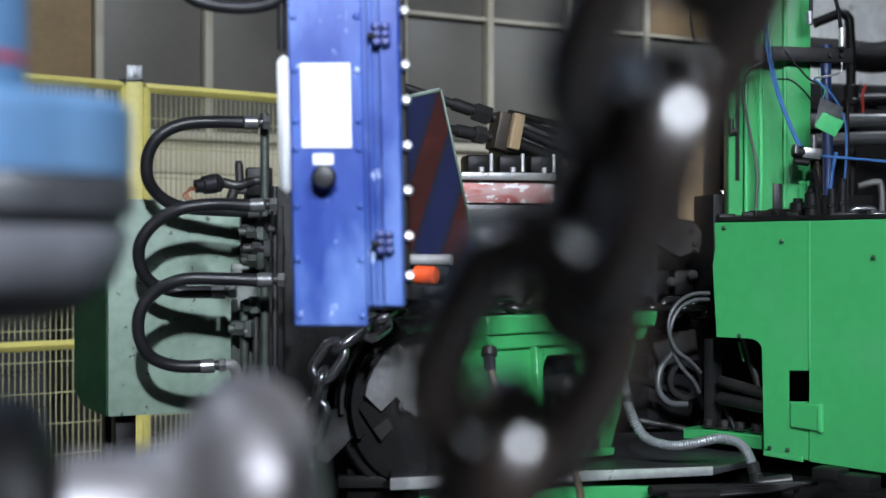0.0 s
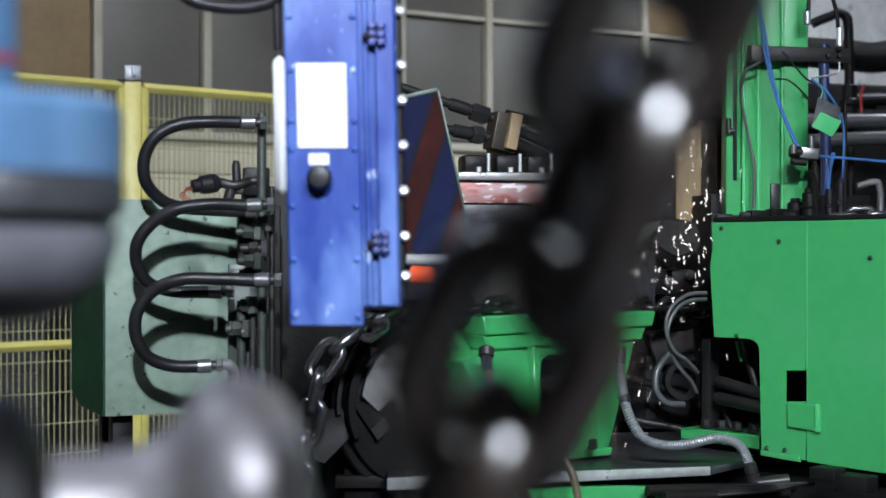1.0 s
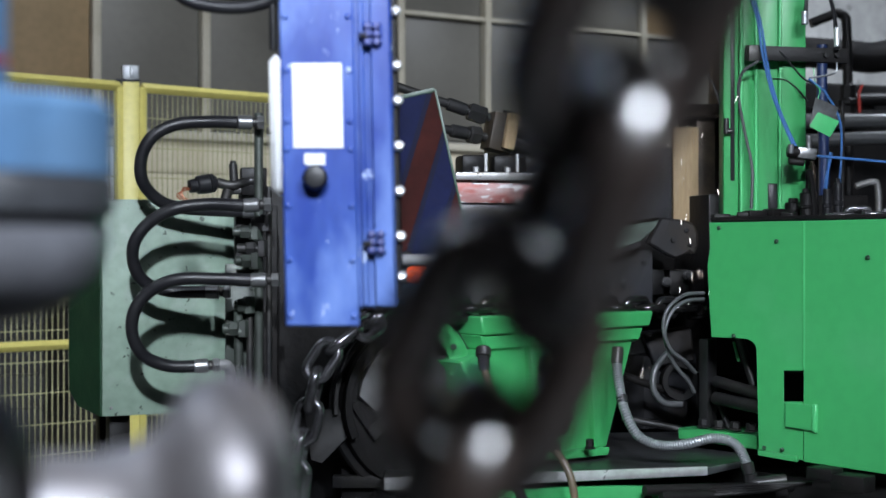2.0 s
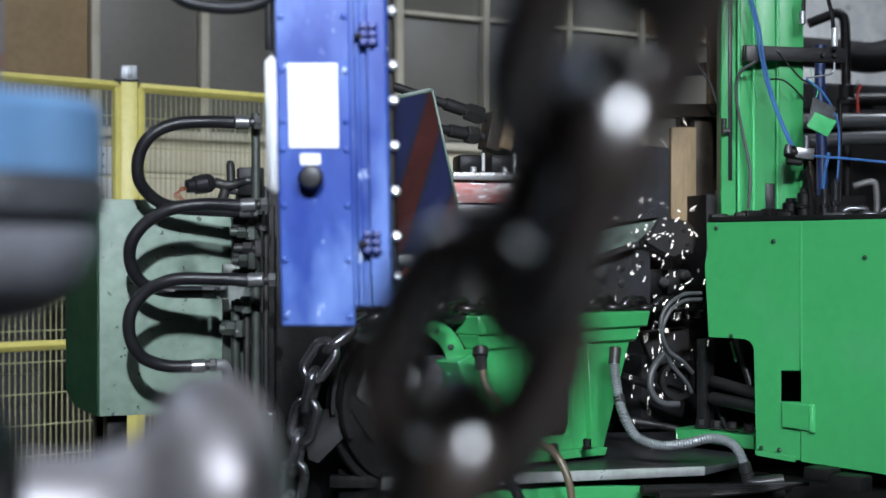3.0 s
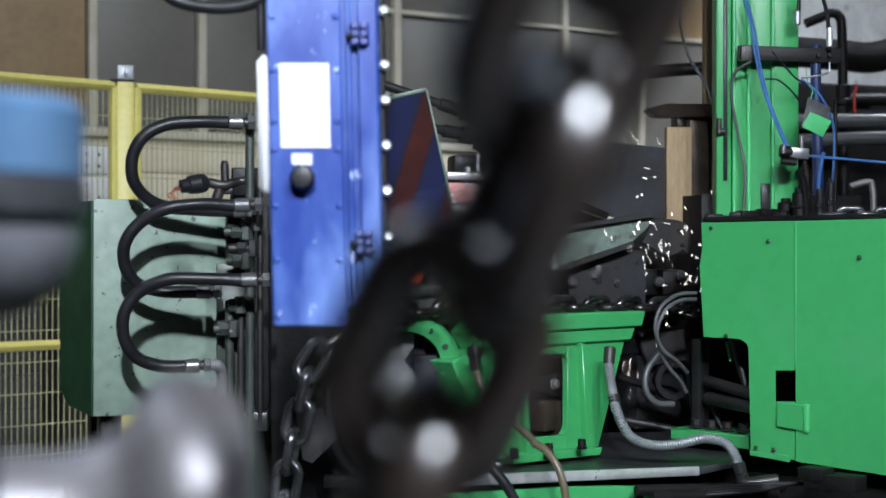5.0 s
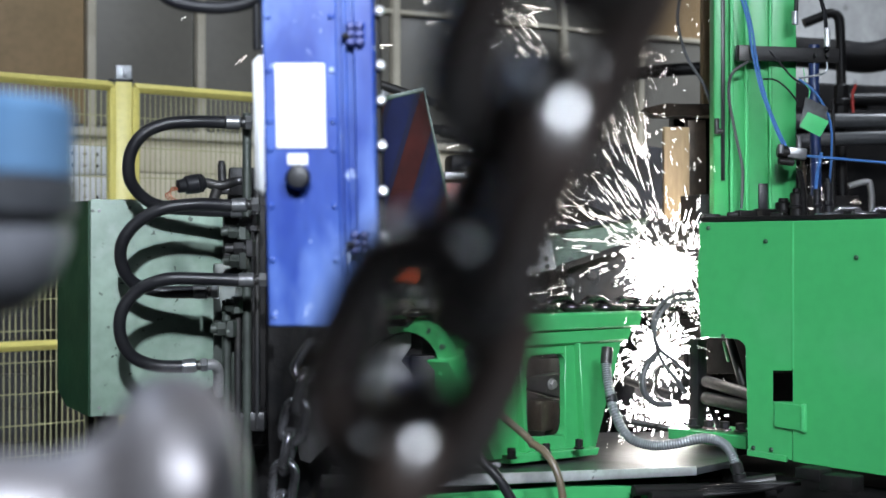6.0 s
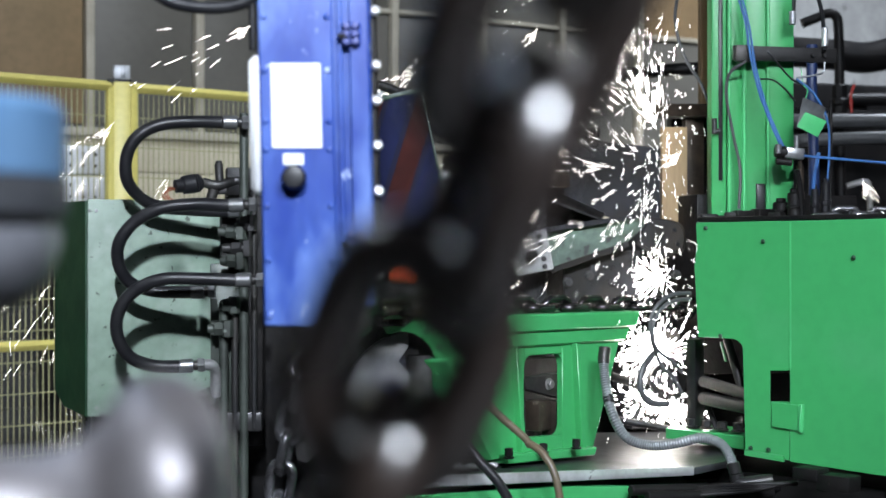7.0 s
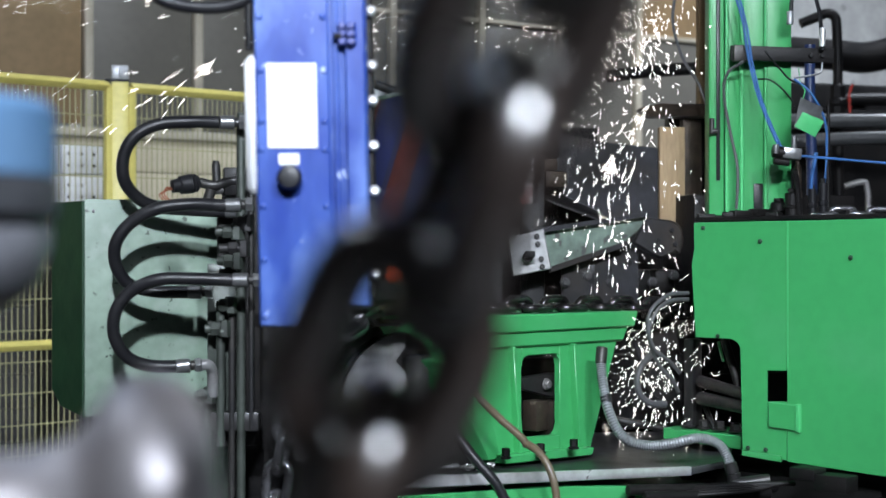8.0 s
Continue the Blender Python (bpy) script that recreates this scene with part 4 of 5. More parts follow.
part("back_sheet", prism([Vector((0.746, 4.033, 1.270)) + CV * 0.4, Vector((1.252, 3.527, 1.262)) + CV * 0.4, Vector((1.252, 3.527, 0.640)) + CV * 0.4, Vector((0.746, 4.033, 0.560)) + CV * 0.4], CV * 0.006, 0), GREASE, cab)
part("ledge", prism([(0.643, 4.254, 0.700), (0.828, 4.068, 0.699), (0.828, 4.068, 0.662), (0.643, 4.254, 0.669)], CV * 0.16, 0.003), GREEN, cab)
for k in range(4):
    part("ledge_bolt", bolt(Vector((0.711, 4.232, 0.704)) + CU * 0.052 * k, (0, 0, 1), 0.014, 0.02), DARK, cab)
part("plinth", box((1.023, 4.1, 0.607 / 2), (0.6, 0.34, 0.607), -45), GREASE, cab)
part("inner_post", beam((0.727, 4.250, 0.949), (0.727, 4.250, 0.696), 0.045, 0.03, turn=-45), DARK, cab)
for a, b, r in (((0.739, 4.200, 0.835), (0.829, 4.000, 0.815), 0.016), ((0.739, 4.200, 0.788), (0.829, 4.000, 0.782), 0.018), ((0.806, 4.200, 0.952), (0.838, 4.150, 0.816), 0.012), ((0.717, 4.300, 0.882), (0.778, 4.200, 0.702), 0.008)):
    part("inner_pipe", cyl(a, b, r), DARK, cab)
part("inner_tab", beam((0.780, 4.150, 0.947), (0.793, 4.150, 0.893), 0.016, 0.006), GREEN, cab)
part("pedal_box", box((0.928, 3.750, 0.647), (0.07, 0.06, 0.03), -45), GREASE, cab)
part("pedal_box", box((0.984, 3.700, 0.631), (0.09, 0.06, 0.04), -45), GREASE, cab)
for k in range(4):
    single("cable", tube([Vector((0.653, 3.850, 0.575)) + Vector((0, 0.012 * k, 0.004 * k)), Vector((0.749, 3.830, 0.586)) + Vector((0, 0, 0.006 * k)), Vector((0.814, 3.800, 0.600)) + Vector((0, 0, 0.004 * k)), Vector((0.878, 3.800, 0.614)) + Vector((0.01 * k, 0, 0))], 0.006, 8), GREASE,
           "greasy black cable lying below the cabinet", "cable", "cables below the cabinet")
chain([(1.056, 4.100, 1.291), (1.109, 4.100, 1.295), (1.167, 4.100, 1.293), (1.246, 4.100, 1.293)], "short raw chain lying on the cabinet top", 0.05, 0.045, 0.008)
for k, (a, w) in enumerate((((0.764, 4.250, 1.287), 0.05), ((0.869, 4.300, 1.298), 0.06), ((0.936, 4.350, 1.304), 0.07), ((0.965, 4.300, 1.293), 0.05), ((0.837, 4.300, 1.294), 0.04))):
    single("scrap_piece", box(a, (w, 0.04, 0.022), 20 * k, bevel=0.006), GREASE, "greasy steel scrap on the cabinet top", "scrap")

# ---- green column of the welding head ----
col = thing("machine_column", (0.925, 4.5, 1.280), "bright green folded steel column with a slot", "column")
ZC = 4.42


def cp(px, z=4.42):
    return -0.028 + (px - 784) * 0.00037175 * z


ctop, cbot = 2.6, 1.297
for x0, x1, y, d, turn in ((1290, 1318, 4.434, 0.10, -3), (1319, 1347, 4.424, 0.03, 5), (1346, 1390, 4.436, 0.03, -6), (1388, 1434, 4.416, 0.09, 5)):
    part("flange", box(((cp(x0, y) + cp(x1, y)) / 2, y + d / 2, (ctop + cbot) / 2), (cp(x1, y) - cp(x0, y), d, ctop - cbot), turn, bevel=0.007), GREEN, col)
part("web", box(((cp(1296) + cp(1428)) / 2, 4.475, (ctop + cbot) / 2), (cp(1428) - cp(1296), 0.04, ctop - cbot), 0), GREEN, col)
# added bars along the folds; lighter green carries the highlight of the bends
for px in (1321, 1347, 1390):
    part("folded_edge", cyl((cp(px, 4.42), 4.424, cbot), (cp(px, 4.42), 4.424, ctop), 0.006, seg=12), GREEN_EDGE, col, "folded edge with its highlight in lighter green")
part("slot", box((cp(1305, 4.43), 4.429, 1.713), (0.0116, 0.006, 0.6273), 0, bevel=0.002), BLACK, col, "dark vertical slot")
part("slot", box((cp(1376, 4.43), 4.43, 1.349), (0.0268, 0.006, 0.0836), 0, bevel=0.002), BLACK, col, "dark slot at the foot")
part("gland", merge(cyl((0.807, 4.420, 1.543), (0.826, 4.420, 1.543), 0.008, seg=10), cyl((0.810, 4.420, 1.580), (0.810, 4.420, 1.534), 0.008, seg=10)), DARK, col)
part("base_plate", box((cp(1362), 4.46, cbot - 0.012), (0.26, 0.24, 0.02)), GREASE, col)
bracket = thing("cross_bracket", (0.985, 4.320, 1.752), "dark drilled steel cross bracket on the column", "bracket")
part("bar", box((1.006, 4.385, 1.761), (0.2967, 0.02, 0.0419), 0, 0, 2, 0.0012), GREASE, bracket)
part("clamp", box((0.884, 4.372, 1.762), (0.0448, 0.03, 0.0480)), DARK, bracket)
for px in (1338, 1358, 1470, 1490):
    c = Vector((cp(px, 4.37), 4.376, 1.757))
    part("bolt", cyl(c, c + Vector((0, -0.012, 0)), 0.007, seg=8), GREASE, bracket)
valve = thing("air_valve", (0.992, 4.280, 1.464), "small steel air valve with hose fittings", "valve")
part("body", box((1.009, 4.280, 1.469), (0.0541, 0.03, 0.0318), 0, 0, 6), FERRULE, valve)
part("solenoid", merge(cyl((0.955, 4.280, 1.475), (0.990, 4.280, 1.472), 0.017, seg=14), cyl((0.959, 4.280, 1.448), (1.003, 4.280, 1.443), 0.01, seg=12)), GREASE, valve)
part("fitting", cyl((0.963, 4.270, 1.468), (0.963, 4.270, 1.494), 0.009, seg=10), FERRULE, valve)
part("fitting", cyl((1.016, 4.280, 1.480), (1.016, 4.280, 1.520), 0.008, seg=10), FERRULE, valve)
part("mount", cyl((0.981, 4.300, 1.465), (1.004, 4.400, 1.472), 0.012), DARK, valve)
bag = thing("hanging_tag", (1.055, 4.260, 1.582), "clear plastic pouch with a green card hung by wire", "tag")
part("pouch", prism([(1.030, 4.260, 1.626), (1.096, 4.270, 1.598), (1.071, 4.260, 1.515), (1.009, 4.250, 1.540)], (0.002, 0.006, 0), 0.001), FERRULE, bag, "crumpled clear pouch")
part("card", prism([(1.035, 4.253, 1.584), (1.096, 4.258, 1.558), (1.069, 4.253, 1.513), (1.010, 4.248, 1.543)], (0.001, 0.003, 0), 0.0005), GREEN_EDGE, bag, "bright green card")
part("wire", tube([(1.037, 4.262, 1.620), (1.045, 4.270, 1.646), (1.040, 4.300, 1.668), (1.036, 4.310, 1.714)], 0.0015, 6), GREEN_EDGE, bag)
for pts, r, mat, lab in (
        ([(0.854, 4.300, 1.921), (0.877, 4.300, 1.841), (0.890, 4.300, 1.753), (0.917, 4.300, 1.641), (0.951, 4.290, 1.545), (0.974, 4.280, 1.488)], 0.0038, HOSE_BLUE, "blue air hose running down the green column"),
        ([(0.870, 4.330, 1.926), (0.892, 4.320, 1.828), (0.907, 4.320, 1.732), (0.933, 4.310, 1.618), (0.963, 4.300, 1.537), (0.983, 4.290, 1.489)], 0.0034, HOSE_BLUE, "second blue air hose on the green column"),
        ([(1.029, 4.280, 1.463), (1.103, 4.250, 1.454), (1.196, 4.200, 1.442), (1.309, 4.200, 1.433)], 0.0038, HOSE_BLUE, "blue air hose leading away from the valve"),
        ([(1.021, 4.300, 1.681), (1.069, 4.300, 1.641), (1.112, 4.320, 1.571), (1.124, 4.340, 1.492), (1.120, 4.350, 1.380), (1.114, 4.350, 1.291)], 0.0034, HOSE_BLUE, "blue air hose hanging behind the tag"),
        ([(1.092, 4.330, 1.475), (1.082, 4.340, 1.411), (1.081, 4.350, 1.355), (1.081, 4.350, 1.291)], 0.0055, HOSE_BLUE, "blue hose down to the cabinet top"),
        ([(0.886, 4.330, 1.736), (0.842, 4.350, 1.703), (0.836, 4.370, 1.640), (0.858, 4.380, 1.527), (0.877, 4.380, 1.430), (0.874, 4.380, 1.316)], 0.0045, HOSE_GREY, "grey cable hanging down the column"),
        ([(0.938, 4.300, 1.761), (0.976, 4.300, 1.716), (1.008, 4.300, 1.681), (1.047, 4.310, 1.666)], 0.0028, BLACK, "thin black cable under the cross bracket"),
        ([(0.923, 4.320, 1.683), (0.954, 4.300, 1.678), (0.989, 4.300, 1.652), (1.020, 4.310, 1.618)], 0.0025, BLACK, "thin black wire tied to the column"),
        ([(1.021, 4.300, 1.684), (1.069, 4.300, 1.691), (1.100, 4.310, 1.702), (1.103, 4.310, 1.730)], 0.003, ZINC, "thin metal tube under the bracket"),
        ([(0.731, 4.600, 1.971), (0.724, 4.600, 1.886), (0.748, 4.580, 1.781), (0.796, 4.560, 1.693), (0.815, 4.500, 1.603), (0.811, 4.440, 1.557)], 0.005, HOSE_GREY, "thin grey cable hanging to the column"),
        ([(1.104, 4.400, 1.938), (1.120, 4.400, 1.872), (1.116, 4.360, 1.769)], 0.006, BLACK, "black cable into the bracket"),
        ([(1.024, 4.340, 1.928), (1.021, 4.340, 1.847)], 0.006, DARK, "dark stub pipe over the bracket"),
        ([(1.021, 4.300, 1.425), (1.033, 4.310, 1.378), (1.042, 4.320, 1.290)], 0.009, GREASE, "greasy hose under the air valve")):
    single("air_hose" if mat is HOSE_BLUE else "cable", tube(pts, r, 8), mat, lab, "hose" if mat is HOSE_BLUE else "cable")
single("plug", cyl((1.119, 4.370, 1.835), (1.116, 4.360, 1.779), 0.009, seg=10), BRIGHT, "bright metal plug on the black cable", "plug")
single("plug", cyl((1.019, 4.340, 1.879), (1.019, 4.340, 1.841), 0.01, seg=10), ZINC, "bright metal plug beside the column", "plug")

for x, y, z0, z1, r, mat, lab in ((1.085, 4.35, 1.288, 1.372, 0.012, BLACK, "black hose barb under a blue air hose"), (1.116, 4.35, 1.288, 1.39, 0.012, BLACK, "black hose barb beside its blue twin"),
                                  (1.022, 4.33, 1.29, 1.36, 0.02, GREASE, "squat greasy filter bowl below the air valve"), (1.045, 4.36, 1.29, 1.44, 0.011, BROWN_STEEL, "browned upright tube beside the filter bowl"),
                                  (1.0, 4.40, 1.29, 1.335, 0.024, GREASE, "greasy cable gland at the column foot"), (1.148, 4.42, 1.29, 1.62, 0.006, GREASE, "dark upright conduit behind the air hoses")):
    single("air_fitting", merge(cyl((x, y, z0), (x, y, z1), r, seg=12), cyl((x, y, z0 + (z1 - z0) * 0.35), (x, y, z0 + (z1 - z0) * 0.5), r * 1.25, seg=8),
                                cyl((x, y, z1), (x, y, z1 + 0.012), r * 0.6, seg=8)), mat, lab, "fitting", "fittings beside the column")

# ---- pipework on the far wall ----
for pts, r, mat, lab in (
        ([(1.557, 6.500, 2.164), (1.630, 6.500, 2.193), (1.673, 6.500, 2.208), (1.702, 6.500, 2.193), (1.712, 6.500, 2.145), (1.717, 6.500, 1.903), (1.722, 6.500, 1.299), (1.722, 6.500, 0.574)], 0.021, GREASE, "black steel pipe with an elbow"),
        ([(1.745, 7.500, 2.173), (1.942, 7.400, 2.144), (2.100, 7.300, 2.125), (2.424, 7.200, 2.220)], 0.075, GREASE, "thick black duct crossing the wall"),
        ([(1.627, 7.000, 1.879), (2.012, 7.000, 1.890), (2.356, 7.000, 1.890)], 0.03, GREASE, "dark pipe along the wall"),
        ([(1.485, 6.400, 1.738), (1.837, 6.400, 1.740), (2.152, 6.400, 1.740)], 0.032, HOSE_GREY, "grey dusty pipe along the wall"),
        ([(1.438, 6.200, 1.640), (1.779, 6.200, 1.654), (2.083, 6.200, 1.654)], 0.028, HOSE_GREY, "lower grey dusty pipe along the wall"),
        ([(1.283, 5.200, 1.898), (1.283, 5.200, 1.743), (1.290, 5.200, 1.473), (1.290, 5.200, 1.279)], 0.018, PIPE_BLUE, "blue painted upright pipe"),
        ([(1.614, 6.000, 1.448), (1.685, 6.000, 1.465), (1.703, 6.000, 1.436), (1.707, 6.000, 1.291), (1.707, 6.000, 0.399)], 0.012, STEEL, "bare bent steel tube"),
        ([(1.766, 6.450, 1.898), (1.749, 6.440, 1.849), (1.753, 6.440, 1.777)], 0.006, RED, "red hose end on the black pipe"),
        ([(0.630, 5.600, 1.837), (0.838, 5.600, 1.858), (1.088, 5.600, 1.872)], 0.024, GREASE, "dark pipe behind the welding head")):
    single("wall_pipe", tube(pts, r, 12), mat, lab, "pipe")
single("pipe_joint", merge(cyl((1.719, 6.500, 1.903), (1.719, 6.500, 1.770), 0.034, seg=8), cyl((1.719, 6.500, 1.843), (1.719, 6.500, 1.811), 0.042, seg=8)), GREASE, "black pipe union on the upright pipe", "pipe fitting")
rear = thing("rear_machine", (1.858, 6.85, 0), "dark greasy machine standing behind the pipes", "machine")
part("body", box((1.858, 6.800, 1.253), (1.2, 0.4, 1.1), 20, bevel=0.02), GREASE, rear)
part("hood", box((1.996, 7.200, 1.711), (1.0, 0.3, 0.5), 20, bevel=0.02), GREASE, rear)
part("base", box((1.858, 6.85, 0.4), (1.0, 0.4, 0.8), 20), GREASE, rear)

# ---- welding head: arm, plates, board ----
head = thing("welding_head", (0.501, 4.55, 0), "greasy dark welding head with plates and clamps", "welding machine")
part("rear_plate", prism([(0.379, 4.700, 1.560), (0.536, 4.700, 1.530), (0.694, 4.700, 1.513), (0.694, 4.700, 1.237), (0.519, 4.700, 1.303), (0.388, 4.700, 1.368)], (0, 0.01, 0)), SHEET, head, "dull grey steel sheet")
part("plate_fold", prism([(0.387, 4.690, 1.371), (0.520, 4.690, 1.310), (0.500, 4.600, 1.294), (0.312, 4.600, 1.364)], (0, 0, -0.01)), GREASE, head)
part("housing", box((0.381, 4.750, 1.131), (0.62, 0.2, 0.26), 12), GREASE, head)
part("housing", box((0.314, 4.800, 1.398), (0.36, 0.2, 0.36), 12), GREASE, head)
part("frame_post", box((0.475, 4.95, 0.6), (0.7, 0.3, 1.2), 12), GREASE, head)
for k in range(4):
    part("electrode_block", box(Vector((0.456, 4.500, 1.101)) + Vector((0.075 * k, 0.02 * k, 0.0)), (0.06, 0.08, 0.075), 12), GREASE, head)
for k in range(6):
    part("bolt", bolt(Vector((0.385, 4.440, 1.103)) + Vector((0.065 * k, 0.01 * k, 0.02 * (k % 2))), (0, -1, 0), 0.011), DARK, head)
face = part("face_plate", box((0.488, 4.4625, 1.115), (0.225, 0.02, 0.165), 0, bevel=0.003), SHEET, head, "scorched grey face plate")
part("keyway", box((0.463, 4.451, 1.126), (0.018, 0.004, 0.056), bevel=0.001), BLACK, face)
for q in ((0.517, 4.452, 1.145), (0.517, 4.452, 1.095), (0.575, 4.452, 1.16)):
    part("socket_screw", cyl(q, Vector(q) + Vector((0, -0.006, 0)), 0.008, seg=12), GREASE, face)
for c, sz, turn in (((0.345, 4.62, 1.470), (0.05, 0.05, 0.075), 12), ((0.362, 4.60, 1.410), (0.075, 0.05, 0.05), 20), ((0.300, 4.62, 1.400), (0.04, 0.04, 0.11), 5)):
    part("clamp_piece", box(c, sz, turn, bevel=0.008), BROWN_STEEL, head, "heat-browned clamp piece")
part("sheet_edge", beam((0.379, 4.692, 1.562), (0.388, 4.692, 1.366), 0.006, 0.014), GREASE, head)
part("lower_jaw", prism([(0.579, 4.500, 0.951), (0.721, 4.500, 0.967), (0.733, 4.500, 0.867), (0.612, 4.500, 0.850)], (0, 0.1, 0), 0.006), SHEET, head)
part("lower_housing", box((0.646, 4.620, 0.772), (0.2, 0.1, 0.22), 30), SHEET, head)
part("ring", lathe([(0.04, 0), (0.055, 0.0), (0.055, 0.03), (0.04, 0.03)], (0.664, 4.400, 0.817), (0.2, -1, 0.1), 20), GREASE, head)
part("strut", cyl((0.499, 4.350, 0.838), (0.677, 4.400, 0.776), 0.012), GREASE, head)
part("strut", cyl((0.493, 4.300, 0.722), (0.661, 4.300, 0.690), 0.01), DARK, head)
part("rear_frame", box((0.903, 5.050, 0.808), (0.66, 0.1, 0.95), 0), GREASE, head)
# added closed box behind the cabinet; keeps waiting sparks and their glow hidden
part("spark_wait_box", box((0.984, 4.850, 1.094), (0.52, 0.5, 0.54), 12), GREASE, head)
arm = thing("rocker_arm", (0.449, 4.420, 1.218), "pale green scuffed rocker arm with a bolted end", "arm")
AP = [(0.320, 4.420, 1.254), (0.610, 4.420, 1.299), (0.621, 4.420, 1.277), (0.555, 4.420, 1.218), (0.358, 4.420, 1.146), (0.330, 4.420, 1.139)]
part("web", prism(AP, (0, 0.03, 0), 0.002), ARM_GREEN, arm)
part("upper_flange", prism([(0.316, 4.395, 1.262), (0.610, 4.395, 1.306), (0.619, 4.395, 1.293), (0.316, 4.395, 1.247)], (0, 0.05, 0), 0.001), SHEET, arm)
part("lower_flange", prism([(0.338, 4.395, 1.148), (0.557, 4.395, 1.223), (0.561, 4.395, 1.208), (0.338, 4.395, 1.131)], (0, 0.05, 0), 0.001), SHEET, arm)
plate = part("end_plate", prism([(0.214, 4.380, 1.234), (0.318, 4.380, 1.259), (0.341, 4.380, 1.143), (0.230, 4.380, 1.120)], (0, 0.05, 0), 0.003), STEEL, arm, "bare bolted steel end plate")
for q in ((0.298, 4.378, 1.237), (0.301, 4.378, 1.215), (0.311, 4.378, 1.172), (0.314, 4.378, 1.150)):
    part("screw", cyl(q, Vector(q) + Vector((0, -0.008, 0)), 0.008, seg=8), DARK, plate)
part("pivot", merge(cyl((0.272, 4.378, 1.177), (0.271, 4.350, 1.177), 0.016, seg=8), box((0.276, 4.340, 1.185), (0.03, 0.02, 0.02))), GREASE, arm)
part("nose", prism([(0.578, 4.400, 1.218), (0.618, 4.400, 1.292), (0.690, 4.400, 1.283), (0.712, 4.400, 1.274), (0.7235, 4.400, 1.252), (0.726, 4.400, 1.215), (0.714, 4.400, 1.182), (0.700, 4.400, 1.192), (0.687, 4.400, 1.183), (0.659, 4.400, 1.172), (0.630, 4.400, 1.186), (0.597, 4.400, 1.207)], (0, 0.06, 0), 0.006), SHEET, arm, "heat-blackened nose")
for q in ((0.690, 4.398, 1.255), (0.652, 4.398, 1.226), (0.700, 4.398, 1.214)):
    part("nose_screw", cyl(q, Vector(q) + Vector((0, -0.007, 0)), 0.007, seg=8), GREASE, arm)
part("hanger", beam((0.270, 4.460, 1.202), (0.283, 4.700, 1.062), 0.06, 0.06), GREASE, arm)
board = thing("scorched_board", (0.725, 4.72, 0.0), "scorched brown board standing behind the welding head", "board")
part("board", box((0.737, 4.72, 1.425), (0.0804, 0.03, 0.3058), 6), BROWN, board)
part("board", box((0.804, 4.76, 1.438), (0.0629, 0.03, 0.3320), 14), BROWN_STEEL, board)
part("shelf", prism([(0.639, 4.750, 1.640), (0.710, 4.750, 1.656), (0.860, 4.750, 1.650), (0.851, 4.700, 1.611), (0.668, 4.700, 1.611)], (0, 0.1, 0.0), 0.004), BROWN_STEEL, board)
part("upright", box((0.803, 4.86, 0.83), (0.12, 0.1, 1.66)), GREASE, board)


timber = single("timber_strip", beam((0.913, 5.2, 0.0), (0.913, 5.2, 3.2), 0.032, 0.05), PANE_BROWN, "upright brown timber strip behind the green column", "post")

# ---- things close to the camera ----
near_chain = thing("near_chain", (0.05, 0.62, 2.2), "dark oily steel chain hanging close to the camera", "chain")
NC = [Vector((0.085, 0.535, 1.338)), Vector((0.056, 0.562, 1.285)), Vector((0.038, 0.590, 1.219)), Vector((0.004, 0.617, 1.155)), Vector((-0.016, 0.645, 1.089)), Vector((-0.054, 0.670, 1.023))]
for k, p in enumerate(NC):
    d = (NC[min(k + 1, 5)] - NC[max(k - 1, 0)]).normalized()
    side = Vector((0, 1, 0)).cross(d)
    across = side + Vector((0, -0.7 if k == 1 else 0.4, 0)) if k % 2 else Vector((0, 1, 0)) + side * (0.3 if k < 4 else 0.2)
    part("link", link_mesh(p, d, across, 0.131, 0.0955, 0.015), NEAR, near_chain)
part("hook_rod", cyl(NC[0] + Vector((0.012, 0, 0.03)), NC[0] + Vector((0.012, 0, 4.7)), 0.006), NEAR, near_chain)

spool = thing("steel_roller", (-0.21, 0.86, 0), "worn bare steel roller with a waist", "roller")
SA = Vector((1, 0.25, 0.02)).normalized()
SC = Vector((-0.137, 0.850, 1.047))
part("roller", lathe([(0, 0.0394), (0.0272, 0.0388), (0.0462, 0.0367), (0.0626, 0.0326), (0.0741, 0.0252), (0.0809, 0.0136), (0.0833, 0.0027), (0.0823, -0.0095), (0.0762, -0.019), (0.0653, -0.0272), (0.0544, -0.0354), (0.0469, -0.0462), (0.0422, -0.068), (0.0428, -0.083), (0.0442, -0.0986), (0.0204, -0.102)], SC, SA, 48), ROLLER, spool)
part("end_disc", lathe([(0.0204, -0.1006), (0.0544, -0.1034), (0.0734, -0.1142), (0.0775, -0.1292), (0.0714, -0.1496), (0.0204, -0.1632)], SC, SA, 48), GREASE, spool, "black greasy end disc")
part("axle", cyl(SC - SA * 0.2, SC + SA * 0.03, 0.014), DARK, spool)
part("stand", box((SC.x - 0.11, SC.y - 0.03, SC.z / 2), (0.03, 0.03, SC.z)), GREASE, spool)

motor = thing("blue_motor", (-0.356, 1.1, 0.0), "light blue machine spindle above a grey flange", "machine")
MC = Vector((-0.372, 1.120, 1.200))
part("housing", lathe([(0.05, 0.12), (0.105, 0.118), (0.112, 0.11), (0.112, 0.062), (0.05, 0.06)], (MC.x, MC.y, 1.2 - 0.008), (0, 0, 1), 40), SKY_BLUE, motor)
